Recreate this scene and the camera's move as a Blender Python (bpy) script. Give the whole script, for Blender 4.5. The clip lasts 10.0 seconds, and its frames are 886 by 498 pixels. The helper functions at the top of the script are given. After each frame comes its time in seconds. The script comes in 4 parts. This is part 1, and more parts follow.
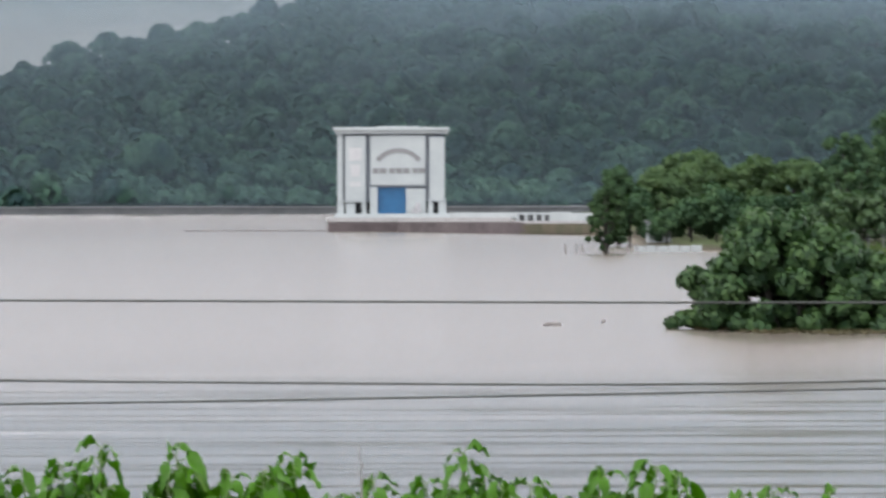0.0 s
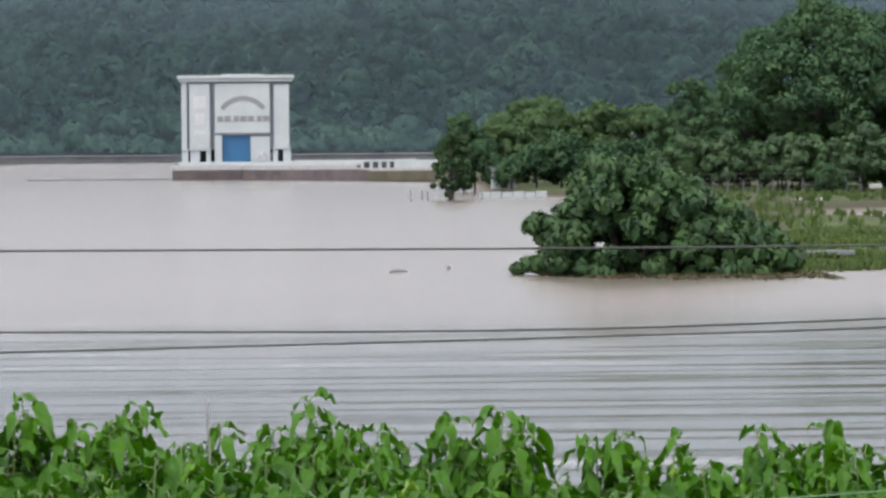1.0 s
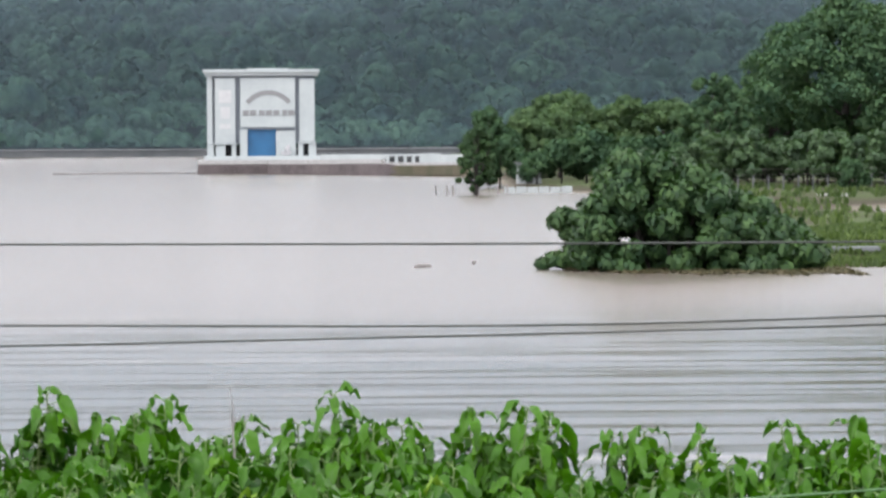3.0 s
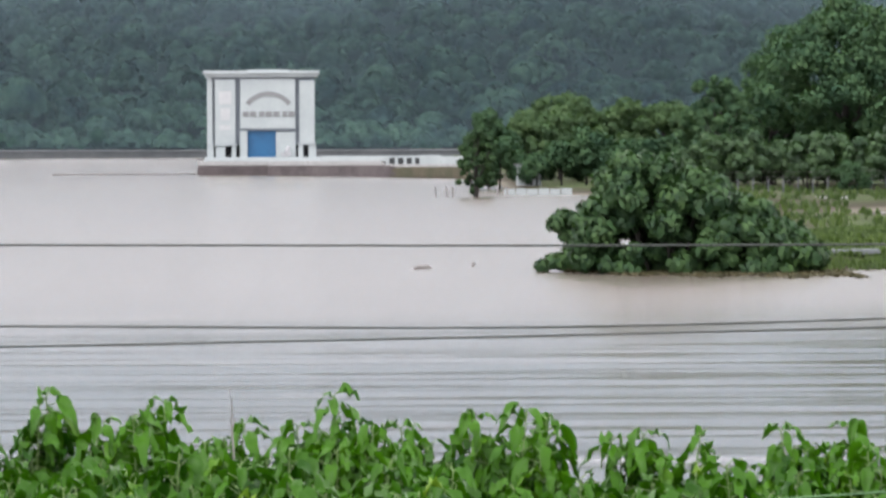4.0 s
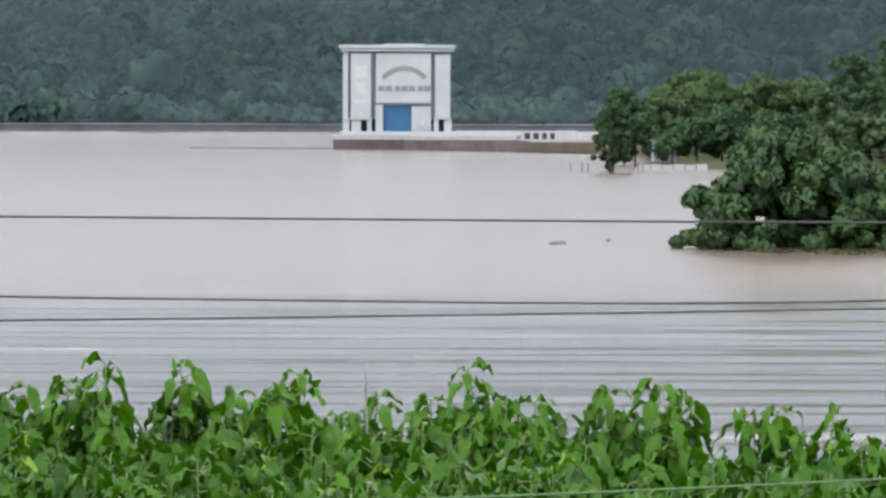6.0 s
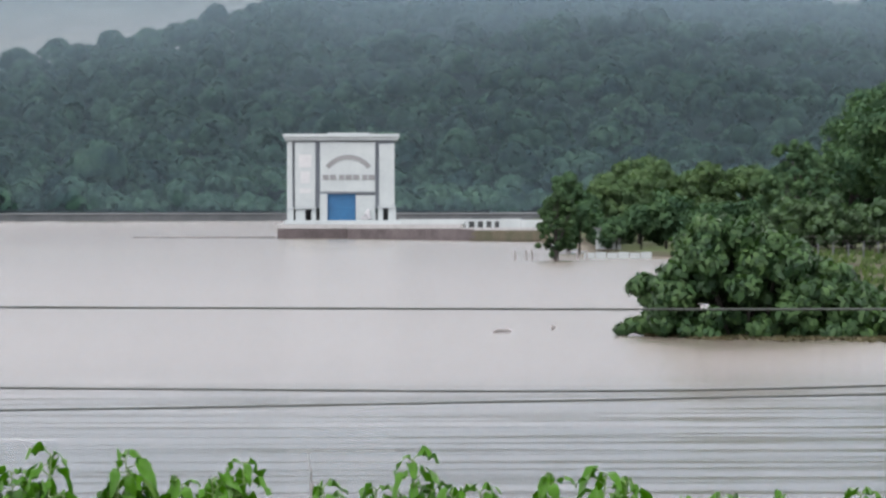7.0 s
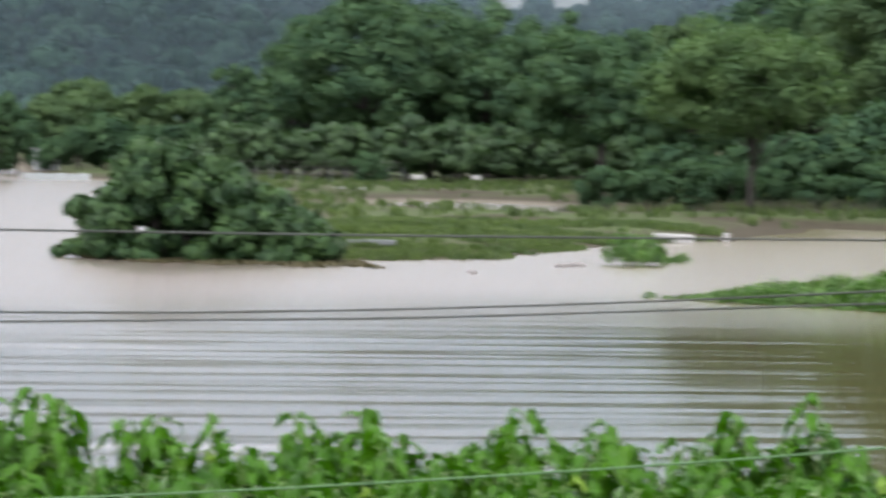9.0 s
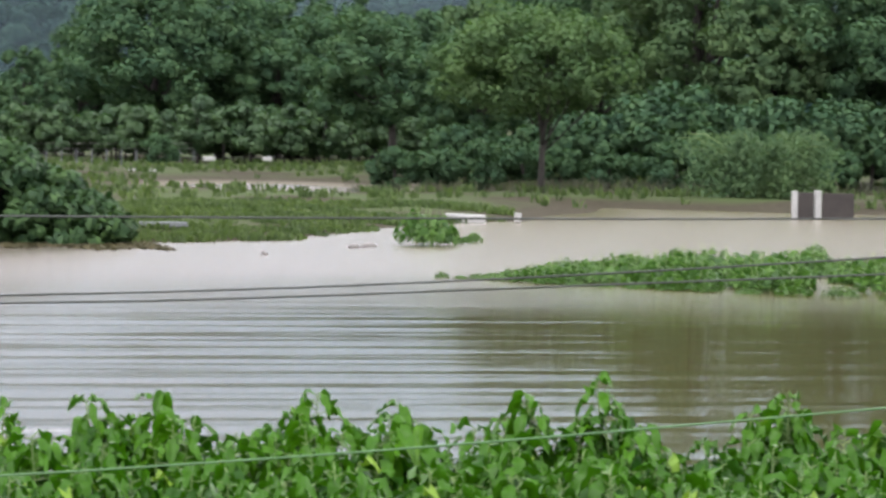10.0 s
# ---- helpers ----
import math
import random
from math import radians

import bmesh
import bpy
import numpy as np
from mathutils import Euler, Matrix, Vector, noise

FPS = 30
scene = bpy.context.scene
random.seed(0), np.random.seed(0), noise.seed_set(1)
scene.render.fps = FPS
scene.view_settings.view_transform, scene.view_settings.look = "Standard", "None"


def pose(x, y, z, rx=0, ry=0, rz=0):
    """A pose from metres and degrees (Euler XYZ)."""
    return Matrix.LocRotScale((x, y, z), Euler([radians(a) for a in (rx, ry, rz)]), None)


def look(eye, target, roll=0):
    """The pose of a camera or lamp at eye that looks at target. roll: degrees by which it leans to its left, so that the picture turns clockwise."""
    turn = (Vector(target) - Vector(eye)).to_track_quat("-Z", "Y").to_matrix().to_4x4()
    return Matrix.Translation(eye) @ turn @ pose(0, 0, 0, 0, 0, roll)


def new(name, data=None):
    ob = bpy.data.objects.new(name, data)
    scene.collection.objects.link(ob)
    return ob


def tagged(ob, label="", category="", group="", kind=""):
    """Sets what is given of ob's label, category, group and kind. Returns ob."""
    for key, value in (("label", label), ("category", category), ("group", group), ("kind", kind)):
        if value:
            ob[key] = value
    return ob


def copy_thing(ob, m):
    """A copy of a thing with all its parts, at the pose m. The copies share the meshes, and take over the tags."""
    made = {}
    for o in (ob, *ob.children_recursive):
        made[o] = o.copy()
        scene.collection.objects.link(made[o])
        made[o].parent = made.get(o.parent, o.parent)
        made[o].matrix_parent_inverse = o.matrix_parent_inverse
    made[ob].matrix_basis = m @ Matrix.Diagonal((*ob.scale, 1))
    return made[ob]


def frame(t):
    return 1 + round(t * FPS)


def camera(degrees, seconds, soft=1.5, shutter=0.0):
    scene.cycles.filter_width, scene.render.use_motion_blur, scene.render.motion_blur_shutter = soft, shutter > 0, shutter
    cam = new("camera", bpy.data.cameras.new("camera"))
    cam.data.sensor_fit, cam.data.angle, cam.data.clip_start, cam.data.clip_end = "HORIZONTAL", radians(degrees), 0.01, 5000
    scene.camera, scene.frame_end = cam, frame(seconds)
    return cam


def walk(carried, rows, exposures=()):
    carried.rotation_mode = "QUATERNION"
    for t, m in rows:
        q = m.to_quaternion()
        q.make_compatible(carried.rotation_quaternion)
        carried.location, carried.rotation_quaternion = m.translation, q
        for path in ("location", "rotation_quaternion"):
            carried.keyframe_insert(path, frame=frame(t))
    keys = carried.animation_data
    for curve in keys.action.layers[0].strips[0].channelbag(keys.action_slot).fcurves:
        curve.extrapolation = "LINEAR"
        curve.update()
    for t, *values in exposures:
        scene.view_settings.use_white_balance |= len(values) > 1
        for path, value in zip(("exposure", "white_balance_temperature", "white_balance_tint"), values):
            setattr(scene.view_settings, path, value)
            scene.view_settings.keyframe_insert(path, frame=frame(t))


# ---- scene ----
cam = camera(12.0, 10.0, soft=2.7, shutter=0.4)
EYE = 3.97  # eye height over the water, which lies at z = 0
ROWS = [  # seconds, yaw, pitch, roll: the camera turns on the spot
    (0.0, 0.0, -0.7374, 0.088), (0.5, -1.3504, -1.1932, 0.214), (1.0, -2.1098, -1.466, 0.492), (1.5, -1.7277, -1.7098, 0.598),
    (2.0, -1.4647, -2.0852, 0.546), (2.5, -1.6714, -2.2484, 0.481), (2.7, -1.7466, -1.9589, 0.401), (3.8, -1.6864, -1.268, 0.16),
    (4.0, -1.7654, -1.5116, 0.18), (4.5, -1.9831, -1.8823, 0.199), (5.0, -1.8114, -1.6776, 0.255), (5.5, -0.7448, -1.8274, 0.068),
    (6.0, 0.0756, -1.8521, -0.16), (6.2, -0.2973, -1.1113, 0.041), (7.3, -0.9962, -0.6368, -0.021), (7.5, -1.4988, -0.8334, -0.107),
    (8.0, -3.5763, -0.8288, -0.161), (8.5, -4.4374, -1.0113, -0.311), (8.7, -5.5404, -1.3499, -0.382), (9.0, -8.2975, -1.6307, -1.041),
    (9.5, -10.14, -1.6668, -0.812), (10.0, -11.1338, -1.8465, -0.769),
]
EXPOSURES = [(0.0, 0.70), (0.5, 0.72), (1.0, 0.70), (1.5, 0.80), (2.0, 0.90), (2.5, 0.99), (4.0, 0.86), (4.5, 1.07), (5.0, 0.83), (5.5, 0.95), (6.0, 0.78), (7.5, 0.75), (8.5, 0.74), (9.0, 1.00), (10.0, 1.03)]
walk(cam, [(t, pose(0, 0, EYE, 90 + pitch, roll, yaw)) for t, yaw, pitch, roll in ROWS], EXPOSURES)

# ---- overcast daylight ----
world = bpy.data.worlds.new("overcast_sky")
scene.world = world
world.use_nodes = True
wn = world.node_tree.nodes
wl = world.node_tree.links
wn.clear()
sky = wn.new("ShaderNodeTexSky")
sky.sky_type = "NISHITA"
sky.sun_disc = False
sky.sun_elevation, sky.sun_rotation = radians(58), radians(215)
bg_sky = wn.new("ShaderNodeBackground")
bg_sky.inputs[1].default_value = 0.06
wl.new(sky.outputs[0], bg_sky.inputs[0])
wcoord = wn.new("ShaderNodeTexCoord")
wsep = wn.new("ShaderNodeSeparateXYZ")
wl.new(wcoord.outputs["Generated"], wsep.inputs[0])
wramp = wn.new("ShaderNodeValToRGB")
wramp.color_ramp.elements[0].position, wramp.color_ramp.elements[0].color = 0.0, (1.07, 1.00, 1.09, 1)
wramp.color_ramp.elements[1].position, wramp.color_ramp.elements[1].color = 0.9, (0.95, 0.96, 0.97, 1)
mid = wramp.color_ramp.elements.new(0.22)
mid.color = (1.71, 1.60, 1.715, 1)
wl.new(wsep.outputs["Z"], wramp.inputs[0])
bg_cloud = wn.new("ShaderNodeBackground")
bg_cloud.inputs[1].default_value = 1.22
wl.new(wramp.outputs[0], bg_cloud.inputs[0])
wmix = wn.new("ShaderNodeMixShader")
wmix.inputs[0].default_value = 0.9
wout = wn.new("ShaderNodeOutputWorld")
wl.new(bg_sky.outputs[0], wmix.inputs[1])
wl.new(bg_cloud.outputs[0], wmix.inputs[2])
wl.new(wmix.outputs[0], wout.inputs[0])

sun = new("sun", bpy.data.lights.new("sun", "SUN"))
sun.data.energy, sun.data.angle, sun.data.color = 0.9, radians(25), (1.0, 0.97, 0.93)
sun.matrix_world = look((0, 0, 50), (0 + 0.30, 0.45, 50 - 0.85))


# ---- materials ----
def material(name):
    m = bpy.data.materials.new(name)
    m.use_nodes = True
    n, l = m.node_tree.nodes, m.node_tree.links
    return m, n, l, n["Principled BSDF"]


def noise_node(n, l, scale, detail=4.0, rough=0.6, stretch=None, source="Object"):
    c = n.new("ShaderNodeTexCoord")
    t = n.new("ShaderNodeTexNoise")
    t.inputs["Scale"].default_value, t.inputs["Detail"].default_value, t.inputs["Roughness"].default_value = scale, detail, rough
    if stretch:
        mp = n.new("ShaderNodeMapping")
        mp.inputs["Scale"].default_value = stretch
        l.new(c.outputs[source], mp.inputs[0])
        l.new(mp.outputs[0], t.inputs["Vector"])
    else:
        l.new(c.outputs[source], t.inputs["Vector"])
    return t


def ramp_node(n, l, value, stops):
    r = n.new("ShaderNodeValToRGB")
    e = r.color_ramp.elements
    while len(e) < len(stops):
        e.new(0.5)
    for k, (p, c) in zip(e, stops):
        k.position, k.color = p, (*c, 1)
    l.new(value, r.inputs[0])
    return r


def mix_colour(n, l, factor, a, b, blend="MIX"):
    x = n.new("ShaderNodeMix")
    x.data_type, x.blend_type = "RGBA", blend
    for value, socket in ((factor, x.inputs[0]), (a, x.inputs[6]), (b, x.inputs[7])):
        if isinstance(value, (int, float)):
            socket.default_value = value
        elif isinstance(value, tuple):
            socket.default_value = (*value, 1)
        else:
            l.new(value, socket)
    return x.outputs[2]


def bump(n, l, bsdf, height, strength, distance):
    b = n.new("ShaderNodeBump")
    b.inputs["Strength"].default_value, b.inputs["Distance"].default_value = strength, distance
    l.new(height, b.inputs["Height"])
    l.new(b.outputs[0], bsdf.inputs["Normal"])


def plain(name, a, b, scale=3.0, rough=0.8, relief=0.0, fine=25.0, metal=0.0, grit=0.14):
    m, n, l, p = material(name)
    big, small = noise_node(n, l, scale), noise_node(n, l, fine)
    r = ramp_node(n, l, big.outputs[0], [(0.3, a), (0.7, b)])
    grain = ramp_node(n, l, small.outputs[0], [(0.3, (1 - grit,) * 3), (0.7, (1 + grit * 0.7,) * 3)])
    l.new(mix_colour(n, l, 1.0, r.outputs[0], grain.outputs[0], "MULTIPLY"), p.inputs["Base Color"])
    p.inputs["Roughness"].default_value, p.inputs["Metallic"].default_value = rough, metal
    if relief:
        bump(n, l, p, small.outputs[0], 0.5, relief)
    return m


def foliage(name, dark, light, patch=0.5, rough=0.55, through_light=0.25, gloss=0.3, tips=None, vary=0.24):
    """Leaves: every leaf a little different, whole sprays lighter or darker."""
    m, n, l, p = material(name)
    geo = n.new("ShaderNodeNewGeometry")
    big = noise_node(n, l, patch, 3.0)
    by_leaf = ramp_node(n, l, geo.outputs["Random Per Island"], [(0.0, dark), (0.9, light)] + ([(1.0, tips)] if tips else []))
    sprays = ramp_node(n, l, big.outputs[0], [(0.32, (1 - vary * 1.15, 1 - vary * 0.9, 1 - vary * 0.8)), (0.68, (1 + vary * 0.9, 1 + vary * 0.7, 1.0))])
    colour = mix_colour(n, l, 1.0, by_leaf.outputs[0], sprays.outputs[0], "MULTIPLY")
    l.new(colour, p.inputs["Base Color"])
    p.inputs["Roughness"].default_value, p.inputs["Specular IOR Level"].default_value = rough, gloss
    tr = n.new("ShaderNodeBsdfTranslucent")
    l.new(mix_colour(n, l, 1.0, colour, (1.1, 1.25, 0.6), "MULTIPLY"), tr.inputs[0])
    mx = n.new("ShaderNodeMixShader")
    mx.inputs[0].default_value = through_light
    l.new(p.outputs[0], mx.inputs[1])
    l.new(tr.outputs[0], mx.inputs[2])
    l.new(mx.outputs[0], n["Material Output"].inputs[0])
    return m


def water_material():
    """Silty flood water: ruffled by wind far out, calm with long ripples under the bank."""
    m, n, l, p = material("silty_water")
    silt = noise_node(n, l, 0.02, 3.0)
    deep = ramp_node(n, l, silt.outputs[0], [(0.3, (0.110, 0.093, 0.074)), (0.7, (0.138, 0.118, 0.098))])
    # darker olive silt, standing in for the trees mirrored on the right
    reflect_olive = ramp_node(n, l, silt.outputs[0], [(0.3, (0.078, 0.066, 0.026)), (0.7, (0.098, 0.084, 0.036))])
    p.inputs["IOR"].default_value = 1.36
    p.inputs["Specular IOR Level"].default_value = 0.8
    c = n.new("ShaderNodeTexCoord")
    s = n.new("ShaderNodeSeparateXYZ")
    l.new(c.outputs["Object"], s.inputs[0])
    drift = noise_node(n, l, 0.05, 3.0)
    ma = n.new("ShaderNodeMath")
    ma.operation = "MULTIPLY_ADD"
    ma.inputs[1].default_value = 24.0
    l.new(drift.outputs[0], ma.inputs[0])
    l.new(s.outputs["Y"], ma.inputs[2])
    mr = n.new("ShaderNodeMapRange")
    mr.inputs["From Min"].default_value, mr.inputs["From Max"].default_value = 78.0, 120.0
    mr.inputs["To Max"].default_value = 0.24
    lee = n.new("ShaderNodeMapRange")  # sheltered behind the weed bank
    lee.inputs["From Min"].default_value, lee.inputs["From Max"].default_value = 6.0, 15.5
    lee.inputs["To Min"].default_value, lee.inputs["To Max"].default_value = 0.12, 0.03
    l.new(s.outputs["X"], lee.inputs["Value"])
    l.new(lee.outputs[0], mr.inputs["To Min"])
    slant = n.new("ShaderNodeMath")  # edge of the painted tree reflection, along a line of sight
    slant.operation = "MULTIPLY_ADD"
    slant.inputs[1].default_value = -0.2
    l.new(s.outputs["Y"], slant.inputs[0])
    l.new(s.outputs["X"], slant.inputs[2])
    reflect_mix = n.new("ShaderNodeMapRange")
    reflect_mix.inputs["From Min"].default_value, reflect_mix.inputs["From Max"].default_value = -4.0, 3.0
    l.new(slant.outputs[0], reflect_mix.inputs["Value"])
    l.new(mix_colour(n, l, reflect_mix.outputs[0], deep.outputs[0], reflect_olive.outputs[0]), p.inputs["Base Color"])
    mr.interpolation_type = "SMOOTHSTEP"
    l.new(ma.outputs[0], mr.inputs["Value"])
    l.new(mr.outputs[0], p.inputs["Roughness"])
    chop = noise_node(n, l, 1.0, 3.0, 0.6, (0.5, 1.9, 1.0))
    b = n.new("ShaderNodeBump")
    b.inputs["Distance"].default_value = 0.006
    l.new(chop.outputs[0], b.inputs["Height"])
    l.new(b.outputs[0], p.inputs["Normal"])
    return m


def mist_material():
    """Thin cloud on the hill, densest high up, in drifting wisps; its low part imitates distance haze."""
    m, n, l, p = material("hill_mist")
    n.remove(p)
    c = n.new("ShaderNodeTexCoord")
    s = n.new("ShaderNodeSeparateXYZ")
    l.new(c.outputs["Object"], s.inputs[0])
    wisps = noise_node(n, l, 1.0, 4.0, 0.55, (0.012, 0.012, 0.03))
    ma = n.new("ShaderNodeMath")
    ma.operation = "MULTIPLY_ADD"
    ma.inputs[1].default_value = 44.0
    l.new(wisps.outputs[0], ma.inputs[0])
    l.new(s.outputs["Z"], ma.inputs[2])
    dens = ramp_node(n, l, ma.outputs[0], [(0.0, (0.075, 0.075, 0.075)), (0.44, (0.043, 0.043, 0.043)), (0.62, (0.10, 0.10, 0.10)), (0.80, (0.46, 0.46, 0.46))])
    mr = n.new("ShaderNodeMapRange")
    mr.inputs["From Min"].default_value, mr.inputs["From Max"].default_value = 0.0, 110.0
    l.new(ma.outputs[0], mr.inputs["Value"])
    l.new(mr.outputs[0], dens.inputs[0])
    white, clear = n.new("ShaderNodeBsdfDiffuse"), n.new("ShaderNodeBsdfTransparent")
    # blue-grey, so that the sheets tint the slope like distance haze
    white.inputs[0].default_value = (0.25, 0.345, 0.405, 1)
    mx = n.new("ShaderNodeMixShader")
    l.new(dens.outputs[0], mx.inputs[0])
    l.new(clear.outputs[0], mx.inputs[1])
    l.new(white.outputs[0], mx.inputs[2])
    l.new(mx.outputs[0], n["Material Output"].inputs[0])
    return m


def ground_material():
    m, n, l, p = material("bank_soil_and_turf")
    big, small = noise_node(n, l, 0.15, 5.0), noise_node(n, l, 3.0, 5.0)
    soil = ramp_node(n, l, small.outputs[0], [(0.3, (0.030, 0.027, 0.018)), (0.7, (0.060, 0.052, 0.036))])
    turf = ramp_node(n, l, small.outputs[0], [(0.3, (0.036, 0.056, 0.022)), (0.7, (0.07, 0.092, 0.036))])
    cover = ramp_node(n, l, big.outputs[0], [(0.42, (0, 0, 0)), (0.52, (1, 1, 1))])
    c = n.new("ShaderNodeTexCoord")
    s = n.new("ShaderNodeSeparateXYZ")
    l.new(c.outputs["Object"], s.inputs[0])
    above = ramp_node(n, l, s.outputs["Z"], [(0.18, (0, 0, 0)), (0.40, (1, 1, 1))])
    both = mix_colour(n, l, cover.outputs[0], soil.outputs[0], turf.outputs[0])
    shore = mix_colour(n, l, above.outputs[0], soil.outputs[0], both)
    silt = ramp_node(n, l, s.outputs["Z"], [(0.05, (1, 1, 1)), (0.14, (0, 0, 0))])  # pale silt that the flood has left in the meadow
    inland = n.new("ShaderNodeMapRange")
    inland.inputs["From Min"].default_value, inland.inputs["From Max"].default_value = 178.0, 190.0
    l.new(s.outputs["Y"], inland.inputs["Value"])
    left = n.new("ShaderNodeMath")
    left.operation = "MULTIPLY"
    l.new(silt.outputs[0], left.inputs[0])
    l.new(inland.outputs[0], left.inputs[1])
    pale = ramp_node(n, l, small.outputs[0], [(0.3, (0.105, 0.094, 0.074)), (0.7, (0.165, 0.150, 0.122))])
    shore = mix_colour(n, l, left.outputs[0], shore, pale.outputs[0])
    floor_mr = n.new("ShaderNodeMapRange")  # darker blue-green floor under the hill forest
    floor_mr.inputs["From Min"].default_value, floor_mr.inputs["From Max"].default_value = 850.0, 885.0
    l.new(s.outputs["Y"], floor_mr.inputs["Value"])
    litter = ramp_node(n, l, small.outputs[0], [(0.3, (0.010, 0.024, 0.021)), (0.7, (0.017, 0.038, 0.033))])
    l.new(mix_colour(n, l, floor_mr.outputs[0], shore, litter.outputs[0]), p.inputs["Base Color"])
    p.inputs["Specular IOR Level"].default_value = 0.08
    p.inputs["Roughness"].default_value = 0.95
    bump(n, l, p, small.outputs[0], 0.6, 0.08)
    return m


WATER, MIST, GROUND = water_material(), mist_material(), ground_material()
WHITE = plain("white_painted_plaster", (0.285, 0.325, 0.33), (0.345, 0.385, 0.39), 0.35, 0.75, 0.0, 3.0, 0.0, 0.04)
TRIM_BLUE = plain("grey_blue_paint", (0.15, 0.18, 0.21), (0.19, 0.22, 0.25), 0.8, 0.6)
LETTER = plain("faded_sign_paint", (0.15, 0.16, 0.165), (0.19, 0.20, 0.205), 2.0, 0.7)
FADED = plain("faded_mural_paint", (0.36, 0.375, 0.385), (0.42, 0.435, 0.44), 1.5, 0.8)
SHUTTER = plain("blue_shutter_paint", (0.006, 0.085, 0.20), (0.010, 0.115, 0.26), 0.7, 0.45)
STONE = plain("wet_brown_masonry", (0.060, 0.050, 0.052), (0.120, 0.103, 0.104), 0.4, 0.85, 0.04, 2.5)
# near-black that paints the shade inside openings
DARK = plain("dark_recess_plaster", (0.03, 0.035, 0.04), (0.05, 0.055, 0.06), 1.0, 0.9)
DAM = plain("dark_dam_pitching", (0.05, 0.06, 0.065), (0.10, 0.11, 0.115), 0.2, 0.9, 0.05, 1.0)
DAM_TOP = plain("pale_dam_coping", (0.11, 0.125, 0.13), (0.16, 0.175, 0.18), 0.1, 0.9)
BARK = plain("dark_wet_bark", (0.013, 0.012, 0.010), (0.032, 0.029, 0.025), 3.0, 0.9, 0.02)
CABLE = plain("weathered_cable", (0.030, 0.034, 0.032), (0.052, 0.058, 0.055), 4.0, 0.8)
WIRE = plain("green_plastic_coated_wire", (0.045, 0.115, 0.04), (0.075, 0.16, 0.065), 4.0, 0.4)
CONCRETE = plain("pale_concrete", (0.25, 0.255, 0.25), (0.35, 0.355, 0.35), 1.5, 0.85, 0.01)
RUST = plain("brown_painted_board", (0.016, 0.013, 0.012), (0.032, 0.027, 0.024), 2.0, 0.75)
TWIG = plain("dry_grey_twig", (0.16, 0.15, 0.15), (0.25, 0.24, 0.23), 6.0, 0.9)
STEM = plain("green_stem", (0.10, 0.17, 0.05), (0.16, 0.24, 0.08), 6.0, 0.6)
LEAF_NEAR = foliage("glossy_vine_leaf", (0.010, 0.056, 0.002), (0.064, 0.182, 0.005), 1.5, 0.42, 0.22, 0.22, (0.22, 0.34, 0.04), 0.38)
LEAF_BUSH = foliage("dark_bush_leaf", (0.019, 0.050, 0.024), (0.052, 0.104, 0.042), 0.8, 0.55, 0.22, 0.22, None, 0.42)
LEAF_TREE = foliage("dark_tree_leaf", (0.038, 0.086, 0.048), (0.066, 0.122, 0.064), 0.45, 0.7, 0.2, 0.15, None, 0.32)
LEAF_OLIVE = foliage("olive_tree_leaf", (0.054, 0.102, 0.050), (0.080, 0.132, 0.064), 0.45, 0.7, 0.25, 0.15)
LEAF_LIGHT = foliage("light_tree_leaf", (0.058, 0.112, 0.048), (0.088, 0.148, 0.066), 0.45, 0.7, 0.25, 0.15)
# hill leaves: blue of the distance haze mixed into their green
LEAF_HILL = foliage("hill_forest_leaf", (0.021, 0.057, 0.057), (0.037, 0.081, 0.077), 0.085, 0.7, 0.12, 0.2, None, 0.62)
LEAF_BROAD = foliage("broad_banana_leaf", (0.044, 0.090, 0.045), (0.072, 0.128, 0.060), 0.4, 0.5, 0.25, 0.3)
LEAF_GRASS = foliage("wet_grass_blade", (0.035, 0.062, 0.018), (0.070, 0.108, 0.034), 0.25, 0.6, 0.3, 0.3)
LEAF_REED = foliage("grey_dry_reed", (0.045, 0.055, 0.042), (0.095, 0.098, 0.075), 0.4, 0.8, 0.2, 0.2)


# ---- mesh helpers ----
def mesh_object(name, bm, mat, parent=None, label="", smooth=False):
    me = bpy.data.meshes.new(name)
    bm.to_mesh(me)
    bm.free()
    me.materials.append(mat)
    if smooth:
        me.polygons.foreach_set("use_smooth", [True] * len(me.polygons))
    ob = new(name, me)
    if parent:
        ob.parent = parent
    if label:
        ob["label"] = label
    return ob


def part(name, bm, mat, parent, label="", smooth=False):
    return mesh_object(name, bm, mat, parent, label, smooth)


def array_mesh(name, verts, faces, mat, normals=None):
    """A mesh from numpy arrays: verts (n, 3), faces (m, 3 or 4); normals: one a vertex, for leaves that shade as a clump."""
    me = bpy.data.meshes.new(name)
    verts, faces = np.asarray(verts, np.float32), np.asarray(faces, np.int32)
    k = faces.shape[1]
    me.vertices.add(len(verts))
    me.vertices.foreach_set("co", verts.ravel())
    me.loops.add(faces.size)
    me.loops.foreach_set("vertex_index", faces.ravel())
    me.polygons.add(len(faces))
    me.polygons.foreach_set("loop_start", np.arange(0, faces.size, k, dtype=np.int32))
    me.update(calc_edges=True)
    me.validate()
    me.materials.append(mat)
    if normals is not None:
        a = me.attributes.new("custom_normal", "FLOAT_VECTOR", "POINT")
        a.data.foreach_set("vector", np.asarray(normals, np.float32).ravel())
    return me


